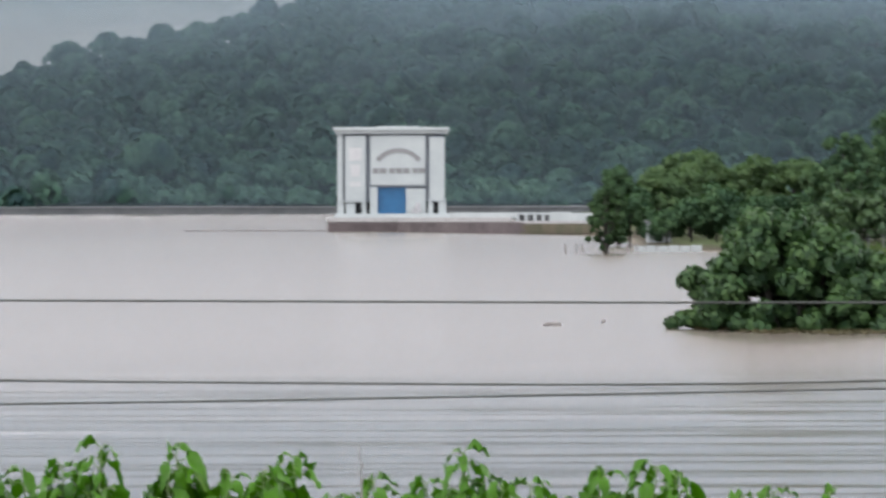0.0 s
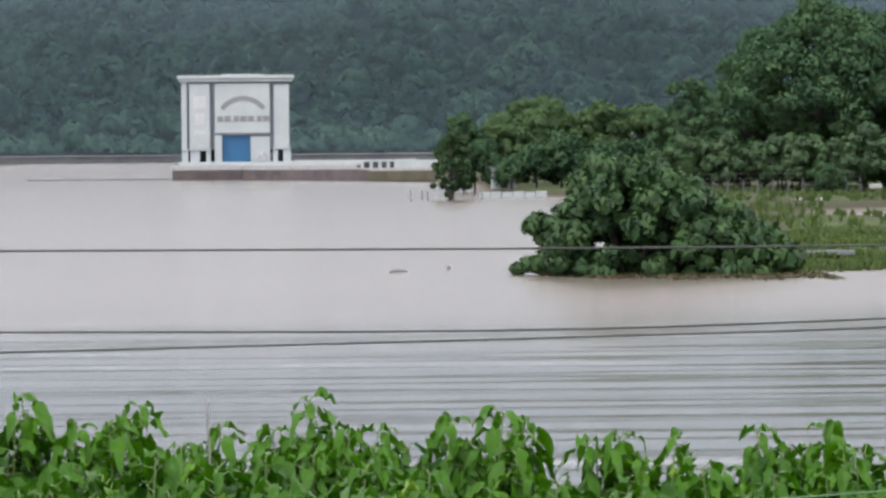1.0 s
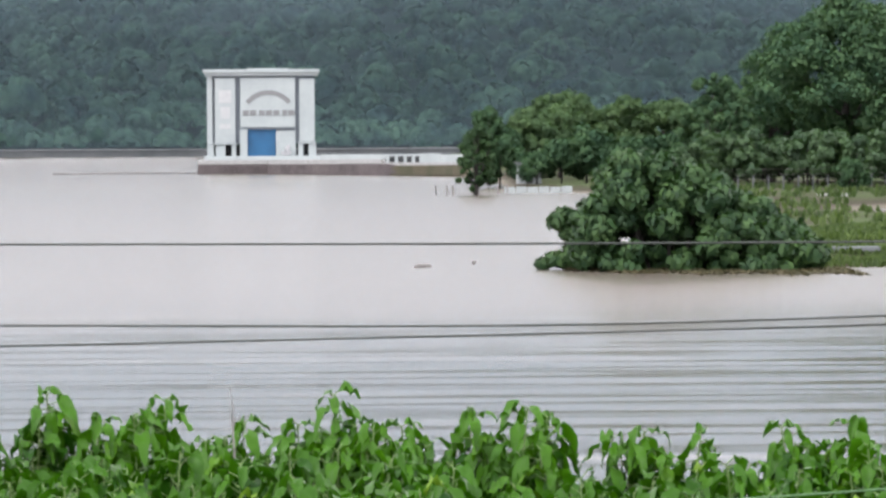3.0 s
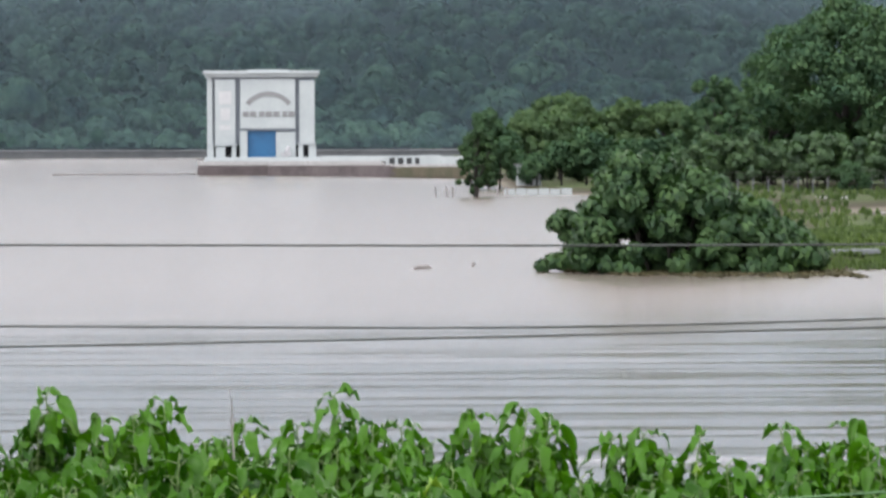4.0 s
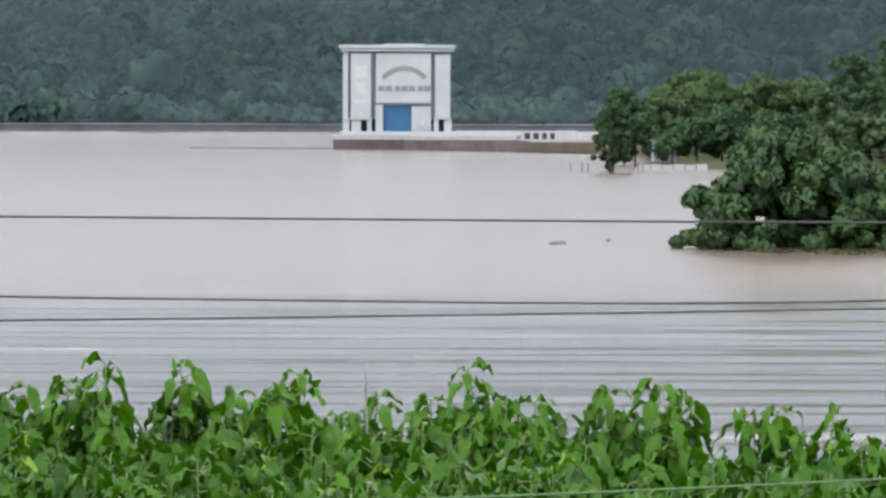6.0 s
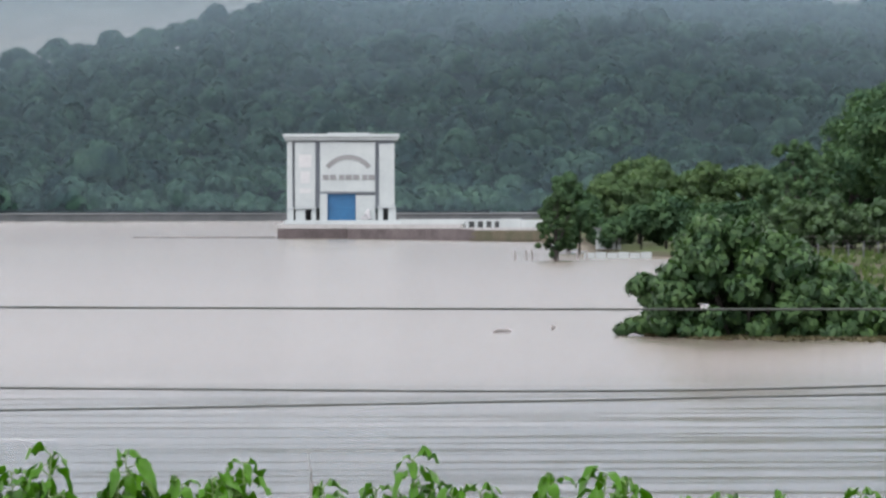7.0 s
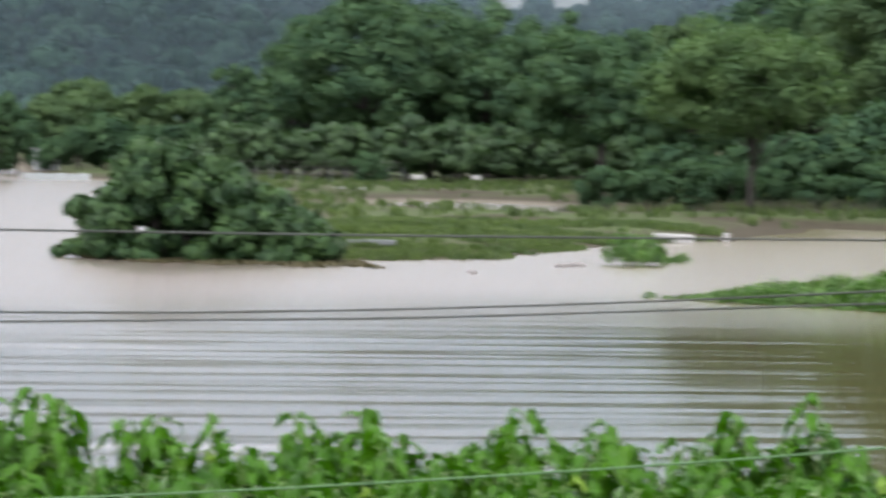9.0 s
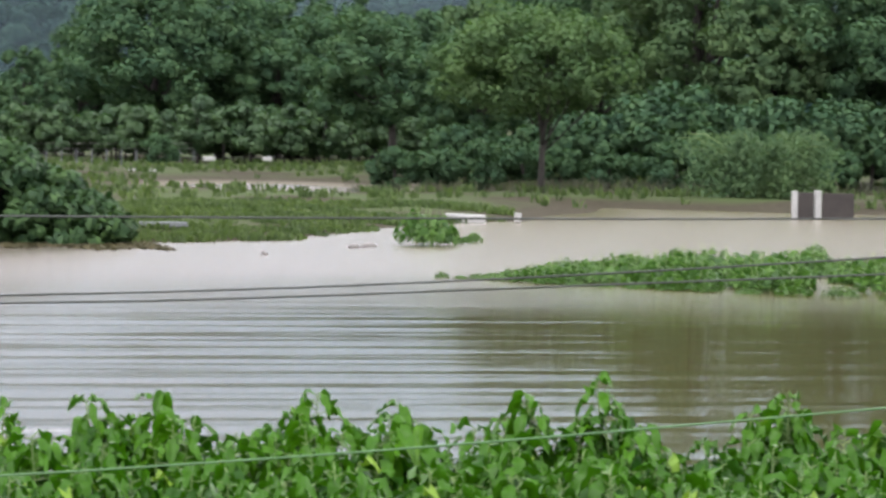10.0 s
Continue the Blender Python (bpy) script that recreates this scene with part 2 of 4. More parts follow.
def box(bm, x0, x1, y0, y1, z0, z1, bevel=0.0):
    r = bmesh.ops.create_cube(bm, size=1.0, matrix=Matrix.LocRotScale(((x0 + x1) / 2, (y0 + y1) / 2, (z0 + z1) / 2), None, (x1 - x0, y1 - y0, z1 - z0)))
    if bevel:
        edges = list({e for v in r["verts"] for e in v.link_edges})
        bmesh.ops.bevel(bm, geom=edges, offset=bevel, segments=2, affect="EDGES", profile=0.5)
    return bm


def boxed(name, mat, parent, x0, x1, y0, y1, z0, z1, bevel=0.02, label=""):
    return part(name, box(bmesh.new(), x0, x1, y0, y1, z0, z1, bevel), mat, parent, label)


def tube(bm, points, radii, sides=7):
    rings = []
    points = [Vector(p) for p in points]
    for i, p in enumerate(points):
        d = (points[min(i + 1, len(points) - 1)] - points[max(i - 1, 0)]).normalized()
        a = d.orthogonal().normalized()
        b = d.cross(a)
        rings.append([bm.verts.new(p + radii[i] * (math.cos(k * math.tau / sides) * a + math.sin(k * math.tau / sides) * b)) for k in range(sides)])
    for r0, r1 in zip(rings, rings[1:]):
        for k in range(sides):
            bm.faces.new((r0[k], r0[(k + 1) % sides], r1[(k + 1) % sides], r1[k]))
    bm.faces.new(rings[-1])
    bm.faces.new(rings[0][::-1])
    return bm


def thing(name, x, y, z, label, category, group="", turn=0.0):
    e = new(name)
    e.matrix_basis = pose(x, y, z, 0, 0, turn)
    e.empty_display_size = 0.3
    return tagged(e, label, category, group)


def unit(v):
    return v / np.maximum(np.linalg.norm(v, axis=-1, keepdims=True), 1e-9)


def leaf_quads(rng, centres, normals, size, slim=0.55, droop=0.0):
    """Folded four-cornered leaves, or sprays of them, at the centres, facing the normals."""
    k = len(centres)
    t = unit(np.cross(normals, unit(rng.normal(size=(k, 3)))))
    t[:, 2] -= droop
    t = unit(t)
    b = unit(np.cross(normals, t))
    s = (np.asarray(size) * rng.uniform(0.65, 1.35, k))[:, None]
    lift = normals * s * 0.13
    v = np.stack([centres - t * s * 0.5 - lift, centres - b * s * slim * 0.5 + lift, centres + t * s * 0.5 - lift, centres + b * s * slim * 0.5 + lift], 1).reshape(-1, 3)
    return v, np.arange(4 * k).reshape(-1, 4)


def crown_points(rng, clumps, clump_r, per, upright=0.3, shape=(1, 1, 0.8), hold=0.35):
    """Leaf places, facings and shading normals on the shells of the clumps; hold: how far they shade with the whole crown."""
    d = unit(rng.normal(size=(len(clumps) * per, 3)))
    c, r = np.repeat(clumps, per, 0), np.repeat(clump_r, per)
    p = c + d * (r * rng.uniform(0.55, 1.08, len(d)))[:, None] * np.array(shape)
    nrm = unit(0.85 * d + rng.normal(scale=0.2, size=d.shape) + np.array([0, 0, upright]))
    core = np.array([0, 0, clumps[:, 2].mean() - 0.3 * np.ptp(clumps[:, 2])])
    soft = unit(d + hold * unit(c - core) + rng.normal(scale=0.24, size=d.shape) + np.array([0, 0, 0.05]))
    return p, nrm, np.repeat(soft, 4, 0)


def crown_clumps(rng, count, rx, ry, z0, z1, lobes=9):
    """Clump centres in an uneven crown between z0 and z1, its lobes at random."""
    d = unit(rng.normal(size=(count, 3)))
    d[:, 2] = np.abs(d[:, 2]) * rng.choice([1, 1, 1, -0.8], count)
    lob = unit(rng.normal(size=(lobes, 3)))
    bulge = 0.66 + 0.42 * np.max(np.clip(d @ lob.T, 0, 1) ** 5, axis=1) + rng.uniform(-0.10, 0.08, count)
    depth = rng.uniform(0.25, 1.0, count) ** 0.4
    zc, rz = z0 + (z1 - z0) * 0.42, (z1 - z0)
    p = d * (bulge * depth)[:, None] * np.array([rx, ry, 1.0])
    p[:, 2] = zc + np.where(d[:, 2] > 0, d[:, 2] * rz * 0.58, d[:, 2] * rz * 0.42) * bulge * depth
    return p


def tree(name, x, y, base, height, radius, mat, label, leaf=0.34, clumps=90, per=85, trunk_r=0.2, crown_from=0.16, seed=1, droop=0.0, group="trees along the shore", flat=1.0, lean=0.0):
    rng = np.random.default_rng(seed)
    radius *= 1.2
    t = thing(name, x, y, base, label, "tree" if height > 3.2 else "shrub", group)
    clumps, per = int(clumps * 1.7), int(per * 0.62)
    c = crown_clumps(rng, clumps, radius, radius * flat, height * crown_from, height * 0.97)
    r = radius * rng.uniform(0.09, 0.19, clumps)
    bm = bmesh.new()
    top = height * 0.62
    spine = [(lean * k * k * top, 0.08 * math.sin(5 * k + seed) * radius * 0.4, -0.3 + k * (top + 0.3)) for k in (0, 0.2, 0.45, 0.7, 1)]
    tube(bm, spine, [trunk_r * 1.25, trunk_r, trunk_r * 0.82, trunk_r * 0.6, trunk_r * 0.3], 9)
    limbs = mesh_object("trunk", bm, BARK, t, "", True)
    order = np.argsort(rng.random(clumps))[: min(11, clumps)]
    for i in order:
        bm = bmesh.new()
        k = rng.uniform(0.3, 0.8)
        s = Vector((lean * k * k * top, 0, k * top))
        e = Vector(c[i])
        m = s.lerp(e, 0.5) + Vector((0, 0, -0.06 * height * rng.uniform(-0.3, 1)))
        tube(bm, [s, m, e], [trunk_r * 0.42, trunk_r * 0.28, trunk_r * 0.1], 6)
        part("limb", bm, BARK, limbs, "", True)
    p, nrm, soft = crown_points(rng, c, r, per)
    v, f = leaf_quads(rng, p, nrm, np.full(len(p), leaf), 0.7, droop)
    crown = new("crown", array_mesh("crown", v, f, mat, soft))
    crown.parent = t
    return t


# ---- ground: bank, lake bed, right shore and hill in one sheet ----
LAND = [(8.6, 126.5), (11, 125.0), (15.3, 124.8), (20, 127.5), (23.5, 136), (27.5, 147), (33, 153), (36, 160), (42, 176), (46, 171), (52, 166),
        (70, 160), (130, 150), (420, 130), (900, 500), (900, 920), (60, 905), (26, 900), (17, 470), (16.5, 420), (15, 330), (13.4, 300), (18, 293), (21, 280), (22, 220), (15, 150)]


def land_distance(x, y):
    """Metres inside (+) or outside (-) the flooded shoreline."""
    inside = np.zeros(x.shape, bool)
    best = np.full(x.shape, 1e9)
    for (ax, ay), (bx, by) in zip(LAND, LAND[1:] + LAND[:1]):
        ex, ey = bx - ax, by - ay
        k = np.clip(((x - ax) * ex + (y - ay) * ey) / (ex * ex + ey * ey), 0, 1)
        best = np.minimum(best, np.hypot(x - ax - k * ex, y - ay - k * ey))
        cross = ((ay > y) != (by > y)) & (x < ex * (y - ay) / (ey if ey else 1e-9) + ax)
        inside ^= cross
    return np.where(inside, best, -best)


RIDGE_AZ = np.array([-60, -20, -8, -6, -5, -3.9, -1.4, 1, 4, 6.0, 7.3, 8.5, 9.6, 12, 20, 60])
RIDGE_TAN = np.array([0.010, 0.016, 0.022, 0.026, 0.031, 0.0345, 0.043, 0.052, 0.052, 0.045, 0.036, 0.027, 0.026, 0.030, 0.024, 0.010])


def wobble(x, y, s, seed=0.0):
    return (np.sin(x * s + 1.3 + seed) * np.cos(y * s * 1.17 + seed) + 0.5 * np.sin(x * s * 2.3 - y * s * 1.9 + seed) + 0.25 * np.sin(x * s * 4.9 + y * s * 5.3)) / 1.75


def height_at(x, y):
    x, y = np.asarray(x, float), np.asarray(y, float)
    z = np.full(x.shape, -1.6)
    d = land_distance(x, y)
    shore = np.clip(d * 0.10, -1.6, 0.42) + np.clip((d - 20) * 0.004, 0, 0.5) + 0.07 * wobble(x, y, 0.35) * (d > -3)
    z = np.maximum(z, shore)
    pool = ((x - 33.5) / 8.5) ** 2 + ((y - 213) / 22) ** 2
    z = np.where(d > 0, np.minimum(z, np.clip((pool - 0.35) * 0.3, -0.05, 5)), z)
    bank = np.interp(y, [-80, 0, 8, 12, 18.5, 21, 30], [2.35, 2.32, 2.2, 1.75, 1.55, 0.9, -1.6]) + 0.05 * wobble(x, y, 1.1)
    z = np.where(y < 30, np.maximum(z, bank), z)
    r = np.hypot(x, y)
    az = np.degrees(np.arctan2(x, np.maximum(y, 1)))
    crest = np.interp(az, RIDGE_AZ, RIDGE_TAN) * 1300
    k = np.clip((r - 890) / 410, 0, 1)
    hill = 1.2 + crest * (0.72 * k + 0.28 * k * k * (3 - 2 * k)) + 3.0 * k * wobble(x, y, 0.021) - np.clip(r - 1320, 0, 900) * 0.02
    return np.where((r > 890) & (y > 0), np.maximum(hill, 1.0), z)


def grid_sheet(name, xs, ys, mat, zf):
    gx, gy = np.meshgrid(xs, ys)
    v = np.stack([gx, gy, zf(gx, gy)], -1).reshape(-1, 3)
    w = len(xs)
    i = (np.arange(len(ys) - 1)[:, None] * w + np.arange(w - 1)[None]).ravel()
    me = array_mesh(name, v, np.stack([i, i + 1, i + w + 1, i + w], 1), mat)
    me.polygons.foreach_set("use_smooth", [True] * len(me.polygons))
    return new(name, me)


XS = np.concatenate([np.arange(-3000, -260, 140), np.arange(-260, -20, 8), np.arange(-20, 90, 1.0), np.arange(90, 330, 8), np.arange(330, 3100, 140)])
YS = np.concatenate([np.arange(-400, -40, 40), np.arange(-40, 34, 1.0), np.arange(34, 120, 8), np.arange(120, 345, 1.0), np.arange(345, 900, 9), np.arange(900, 1400, 10), np.arange(1400, 4500, 120)])
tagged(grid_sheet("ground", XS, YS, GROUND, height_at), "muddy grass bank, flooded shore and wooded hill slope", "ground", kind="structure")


def ripples(x, y):
    """Long low ripples along the bank, dying out where the wind ruffles the open lake, lower in the lee of the weeds."""
    z = np.zeros(x.shape)
    for length, high, slant, phase, wander in RIPPLES:
        z += high * np.sin(math.tau * (y + slant * x) / length + phase + 1.1 * np.sin(x / wander + phase) + 0.8 * np.sin(y / (wander * 2.1) - phase))
    sets = 0.8 + 0.35 * wobble(x * 0.5, y, 0.13, 0.7)
    k = np.clip((120.0 - y) / 42.0, 0, 1)
    lee = np.interp(x - 0.10 * (y - 60), [5, 13], [1.35, 0.32])
    return z * sets * lee * k * k * (3 - 2 * k)


RIPPLES = [  # length, height, slant, phase, wander
    (3.3, 0.0080, 0.020, 0.3, 9.0), (2.3, 0.0070, -0.030, 1.9, 7.0), (1.65, 0.0050, 0.045, 4.1, 5.0), (1.15, 0.0030, -0.060, 2.6, 4.0), (0.8, 0.0014, 0.08, 5.2, 3.0),
]
WATER_X = np.concatenate([np.linspace(-3000, -60, 8), np.arange(-56, 80, 2.0), np.linspace(84, 3000, 8)])
WATER_Y = np.concatenate([np.arange(19, 122, 0.13), np.linspace(122.4, 905, 30)])
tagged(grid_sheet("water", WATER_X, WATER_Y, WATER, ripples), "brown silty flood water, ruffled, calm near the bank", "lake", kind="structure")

# ---- far dam ----
dam = thing("dam", 0, 0, 0, "long low dark stone dam with a pale coping behind the lake", "dam")
part("wall", box(bmesh.new(), -420, 420, 874, 888, -2, 1.3), DAM, dam)
for x0 in range(-400, 400, 20):
    part("coping_stone", box(bmesh.new(), x0, x0 + 19.8, 873.7, 878, 1.304, 1.62 + 0.05 * math.sin(x0 * 0.7), 0.05), DAM_TOP, dam)

# ---- gate house on its masonry pier ----
Y0 = 455.0  # front face
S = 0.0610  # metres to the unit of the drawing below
CX = 692.0


def gx(u):
    return (u - CX) * S


def gz(v):
    return EYE + (345.0 - v) * S


XO = (CX - 784.0) * S  # the house lies to the left of the first line of sight
house = thing("gate_house", XO, Y0, gz(378), "white plastered dam gate house with grey-blue bands and blue shutter", "gate house")
HB = gz(378)


def hbox(name, mat, u0, u1, v0, v1, d0, d1, bevel=0.03, label="", parent=None):
    """A block of the front: v0 its top, v1 its foot, d0 to d1 its depth behind the front face."""
    return boxed(name, mat, parent or house, gx(u0), gx(u1), d0, d1, gz(v1) - HB, gz(v0) - HB, bevel, label)


hbox("core_wall", TRIM_BLUE, 599, 786, 236, 357, 0.62, 5.6, 0.02, "grey-blue recessed wall")
hbox("roof_slab", WHITE, 590, 796, 225.5, 231.5, -0.5, 6.2, 0.06)
hbox("roof_slab", WHITE, 593, 793, 231.7, 237, -0.3, 6.0, 0.05)
hbox("parapet", WHITE, 668, 742, 223.5, 225.3, 0.4, 5.0, 0.04)
hbox("pillar", WHITE, 597, 606.5, 237.2, 357, 0.05, 0.8)
mural_wall = hbox("wing_panel", WHITE, 611, 647, 240.5, 355, -0.1, 0.9, 0.05)
hbox("wing_panel", WHITE, 760, 787, 242.5, 353, -0.1, 0.9, 0.05)
sign_wall = hbox("centre_panel", WHITE, 655.5, 753, 240, 328, -0.05, 0.9, 0.05)
hbox("ledge", WHITE, 597, 649, 355.4, 358.2, -0.2, 1.2, 0.03)
hbox("ledge", WHITE, 758, 789, 353.4, 356.6, -0.2, 1.2, 0.03)
for u0, u1, v0 in ((597, 608.5, 358.5), (612, 629, 359), (640, 648, 358.5), (758, 766.5, 357), (776, 789.5, 357)):
    hbox("post", WHITE, u0, u1, v0, 380, 0.0, 1.0)
# dark panels added behind the posts as the shade of the openings
hbox("back_wall", DARK, 600, 655, 358.5, 379, 2.2, 2.5, 0.01, "dark panel painting the shade between the posts")
hbox("back_wall", DARK, 756, 787, 357, 379, 2.2, 2.5, 0.01, "dark panel painting the shade between the posts")
hbox("lower_pillar", WHITE, 655, 668, 331.5, 393, -0.25, 1.2)
hbox("lower_wall", WHITE, 718.5, 753, 334, 379, 0.1, 1.2)
hbox("lintel", TRIM_BLUE, 655, 753.5, 328.3, 331.2, 0.1, 1.2)
shutter = hbox("shutter", SHUTTER, 668.3, 718.2, 331.4, 379, 0.55, 0.62, 0.0, "closed blue rolling shutter")
for k in range(24):
    v = 332 + k * 1.95
    hbox("slat", SHUTTER, 668.6, 717.9, v, v + 1.75, 0.505, 0.57, 0.012, "", shutter)
# faint mural on the wing, sign lettering as bars on the centre
for u0, u1, v0, v1 in ((618, 640, 262, 284), (621, 637, 292, 312), (619, 639, 322, 330)):
    hbox("mural_patch", FADED, u0, u1, v0, v1, -0.118, -0.08, 0.0, "faded painted emblem", mural_wall)
for u0, u1 in ((660, 671), (672.5, 684), (689, 699), (700.5, 712), (713.5, 725), (730, 739), (740.5, 752)):
    hbox("sign_bar", LETTER, u0, u1, 297.4, 307, -0.10, -0.02, 0.02, "", sign_wall)
for k in range(9):
    a = radians(90 + 46 - k * 11.5)
    u, v = 705.5 + 47 * math.cos(a), 313.5 - 47 * math.sin(a)
    bm = box(bmesh.new(), -0.30, 0.30, -0.10, -0.02, -0.26, 0.26, 0.02)
    o = part("sign_bar", bm, LETTER, sign_wall)
    o.matrix_basis = pose(gx(u), 0, gz(v) - HB, 0, -(46 - k * 11.5) * 1.0, 0)
# chute beside the shutter
bm = bmesh.new()
tube(bm, [(gx(741), -0.4, 0.1), (gx(738), -0.45, 0.7), (gx(742), -0.4, 1.15)], [0.34, 0.3, 0.16], 8)
box(bm, gx(728), gx(737), -0.6, -0.1, 0.02, 0.5, 0.05)
part("winch", bm, plain("grey_machine_paint", (0.25, 0.26, 0.27), (0.36, 0.37, 0.38), 3.0, 0.6), house, "grey winch beside the shutter")

pier = thing("pier", XO, 0, 0, "brown masonry pier with white parapet running to the shore", "pier")


def pier_run(name, u0, u1, v0, v1, d0, d1, mat, bevel=0.04, label="", oblique=True):
    """A block of the pier; the causeway beyond the house runs obliquely to the shore, coming nearer as it goes."""
    bm = box(bmesh.new(), gx(u0), gx(u1), Y0 + d0, Y0 + d1, gz(v1), gz(v0), bevel)
    if oblique:
        for v in bm.verts:
            x = v.co.x + XO
            k = min(1.0, (1 - SLANT * 5.1 / Y0) / (1 + SLANT * x / Y0))
            v.co = Vector((x * k - XO, v.co.y * k, EYE + (v.co.z - EYE) * k))
    return part(name, bm, mat, pier, label)


SLANT = 2.13  # metres nearer for each metre along
MOSS = plain("mossy_masonry", (0.055, 0.062, 0.032), (0.12, 0.10, 0.07), 0.5, 0.9, 0.04, 2.5)
pier_run("footing", 580.5, 802, 393.2, 440, -2.2, 8.5, STONE, 0.08, "wet brown masonry footing", False)
pier_run("footing", 704, 919, 393.4, 440, -2.25, 3.0, STONE, 0.08, "wet brown masonry footing")
pier_run("footing", 919.2, 1060, 396.5, 440, -1.9, 3.0, MOSS, 0.08, "mossy masonry footing")
pier_run("deck", 580, 802, 385.5, 393, -2.35, 8.6, CONCRETE, 0.04, "whitewashed deck edge", False)
pier_run("deck", 704, 905, 385.4, 393.2, -2.4, 3.2, CONCRETE, 0.04, "whitewashed deck edge")
pier_run("deck", 905.2, 1056, 391.5, 396.3, -2.1, 3.0, CONCRETE, 0.04)
pier_run("deck_step", 592, 800, 378.5, 385.4, -1.2, 7.5, WHITE, 0.04, "", False)
pier_run("parapet", 797, 912, 376.5, 385.4, -1.5, -1.1, WHITE, 0.04)
pier_run("parapet", 1010, 1048, 377.5, 391.4, -1.5, -1.1, WHITE, 0.04)
pier_run("parapet", 974, 1009.6, 375.8, 391.4, -1.5, -1.1, WHITE, 0.04)
pier_run("coping", 912, 974, 376.5, 380.3, -1.55, -1.05, WHITE, 0.03)
for u in (912.5, 928, 943.5, 958, 971.5):
    pier_run("baluster", u, u + 5.6, 380.4, 391.4, -1.5, -1.1, WHITE, 0.03)
# dark panel put in as the shade of the gaps in the parapet
pier_run("shade_wall", 912, 976, 380, 391.4, 0.3, 0.5, DARK, 0.0, "dark panel painting the shade behind the balusters")
# courses of rough blocks along the footing
rngp = random.Random(4)
for row in range(3):
    u = 581.0
    while u < 1044:
        w = rngp.uniform(9, 17)
        v0 = 394.5 + row * 5.4 + (2.4 if u > 917 else 0)
        pier_run("block", u, min(u + w - 0.8, 1046), v0, v0 + 4.7, -2.26 - rngp.uniform(0.05, 0.18), -2.0, MOSS if u > 917 else STONE, 0.0, "", u > 704)
        u += w

# ---- forest on the hill ----
rng = np.random.default_rng(7)
az = np.radians(rng.uniform(-8.5, 19.5, 9500))
rr = np.sqrt(rng.uniform(889.0 ** 2, 1330.0 ** 2, 9500))
hx, hy = rr * np.sin(az), rr * np.cos(az)
keep = np.ones(len(hx), bool)
cell = set()
for i in range(len(hx)):
    key = (int(hx[i] // 7.2), int(hy[i] // 10.5))
    keep[i] = key not in cell
    cell.add(key)
hx, hy = hx[keep], hy[keep]
edge = np.radians(np.arange(-8.5, 19.5, 0.27))  # the forest edge above the dam
hx, hy = np.concatenate([hx, 891 * np.sin(edge) + rng.normal(size=len(edge))]), np.concatenate([hy, 891 * np.cos(edge) + 1.5 + rng.uniform(0, 3, len(edge))])
hz = height_at(hx, hy)
PER = 330
size = rng.uniform(2.7, 6.0, len(hx)) * np.where(rng.random(len(hx)) < 0.08, 1.3, 1.0)
tall = rng.uniform(0.65, 1.45, len(hx))
d = unit(rng.normal(size=(len(hx), PER, 3)))
d[..., 2] = np.abs(d[..., 2]) * 1.0 - 0.25
lobe = unit(rng.normal(size=(len(hx), 9, 3)))
bul = 0.66 + 0.42 * np.max(np.clip(np.einsum("ijk,ilk->ijl", d, lobe), 0, 1) ** 9, axis=2)
near_lobe = np.take_along_axis(lobe, np.argmax(np.einsum("ijk,ilk->ijl", d, lobe), axis=2)[..., None], 1)
soft = unit(d + 1.6 * (d - 0.85 * near_lobe) + np.array([0, 0, 0.1]))
c = np.stack([hx, hy, hz + size * tall * np.where(np.hypot(hx, hy) < 908, 0.42, 0.8) + 0.3], -1)[:, None] + d * (bul * size[:, None])[..., None] * np.stack([np.ones_like(tall), np.ones_like(tall), tall * 1.05], -1)[:, None]
nrm = unit(soft + rng.normal(scale=0.2, size=d.shape))
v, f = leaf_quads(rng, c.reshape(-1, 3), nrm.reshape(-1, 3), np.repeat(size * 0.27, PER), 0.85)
tagged(new("hill_forest", array_mesh("hill_forest", v, f, LEAF_HILL, np.repeat(soft.reshape(-1, 3), 4, 0))), "dense green monsoon forest covering the hill, tinted blue for haze", "forest", kind="stuff")

# ---- mist on the hill, and veils for distance haze ----
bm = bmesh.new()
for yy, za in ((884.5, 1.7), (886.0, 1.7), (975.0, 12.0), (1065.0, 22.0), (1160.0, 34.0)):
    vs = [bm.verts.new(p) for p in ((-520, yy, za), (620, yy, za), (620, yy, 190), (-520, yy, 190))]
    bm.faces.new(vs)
tagged(mesh_object("hill_mist", bm, MIST), "thin grey cloud on the wooded hill, with veils for distance haze", "mist", kind="stuff")

CLOUD = plain("cloud_grey", (0.26, 0.28, 0.28), (0.295, 0.315, 0.315), 0.004, 1.0, 0.0, 0.02, 0.0, 0.03)
bm = bmesh.new()
ring = [(1900 * math.sin(radians(a)), 1900 * math.cos(radians(a))) for a in range(-40, 56, 4)]
low_v = [bm.verts.new((x, y, -20)) for x, y in ring]
top_v = [bm.verts.new((x, y, 116)) for x, y in ring]
for k in range(len(ring) - 1):
    bm.faces.new((low_v[k], low_v[k + 1], top_v[k + 1], top_v[k]))
tagged(mesh_object("backdrop", bm, CLOUD), "grey monsoon cloud behind the hill", "cloud", kind="structure")

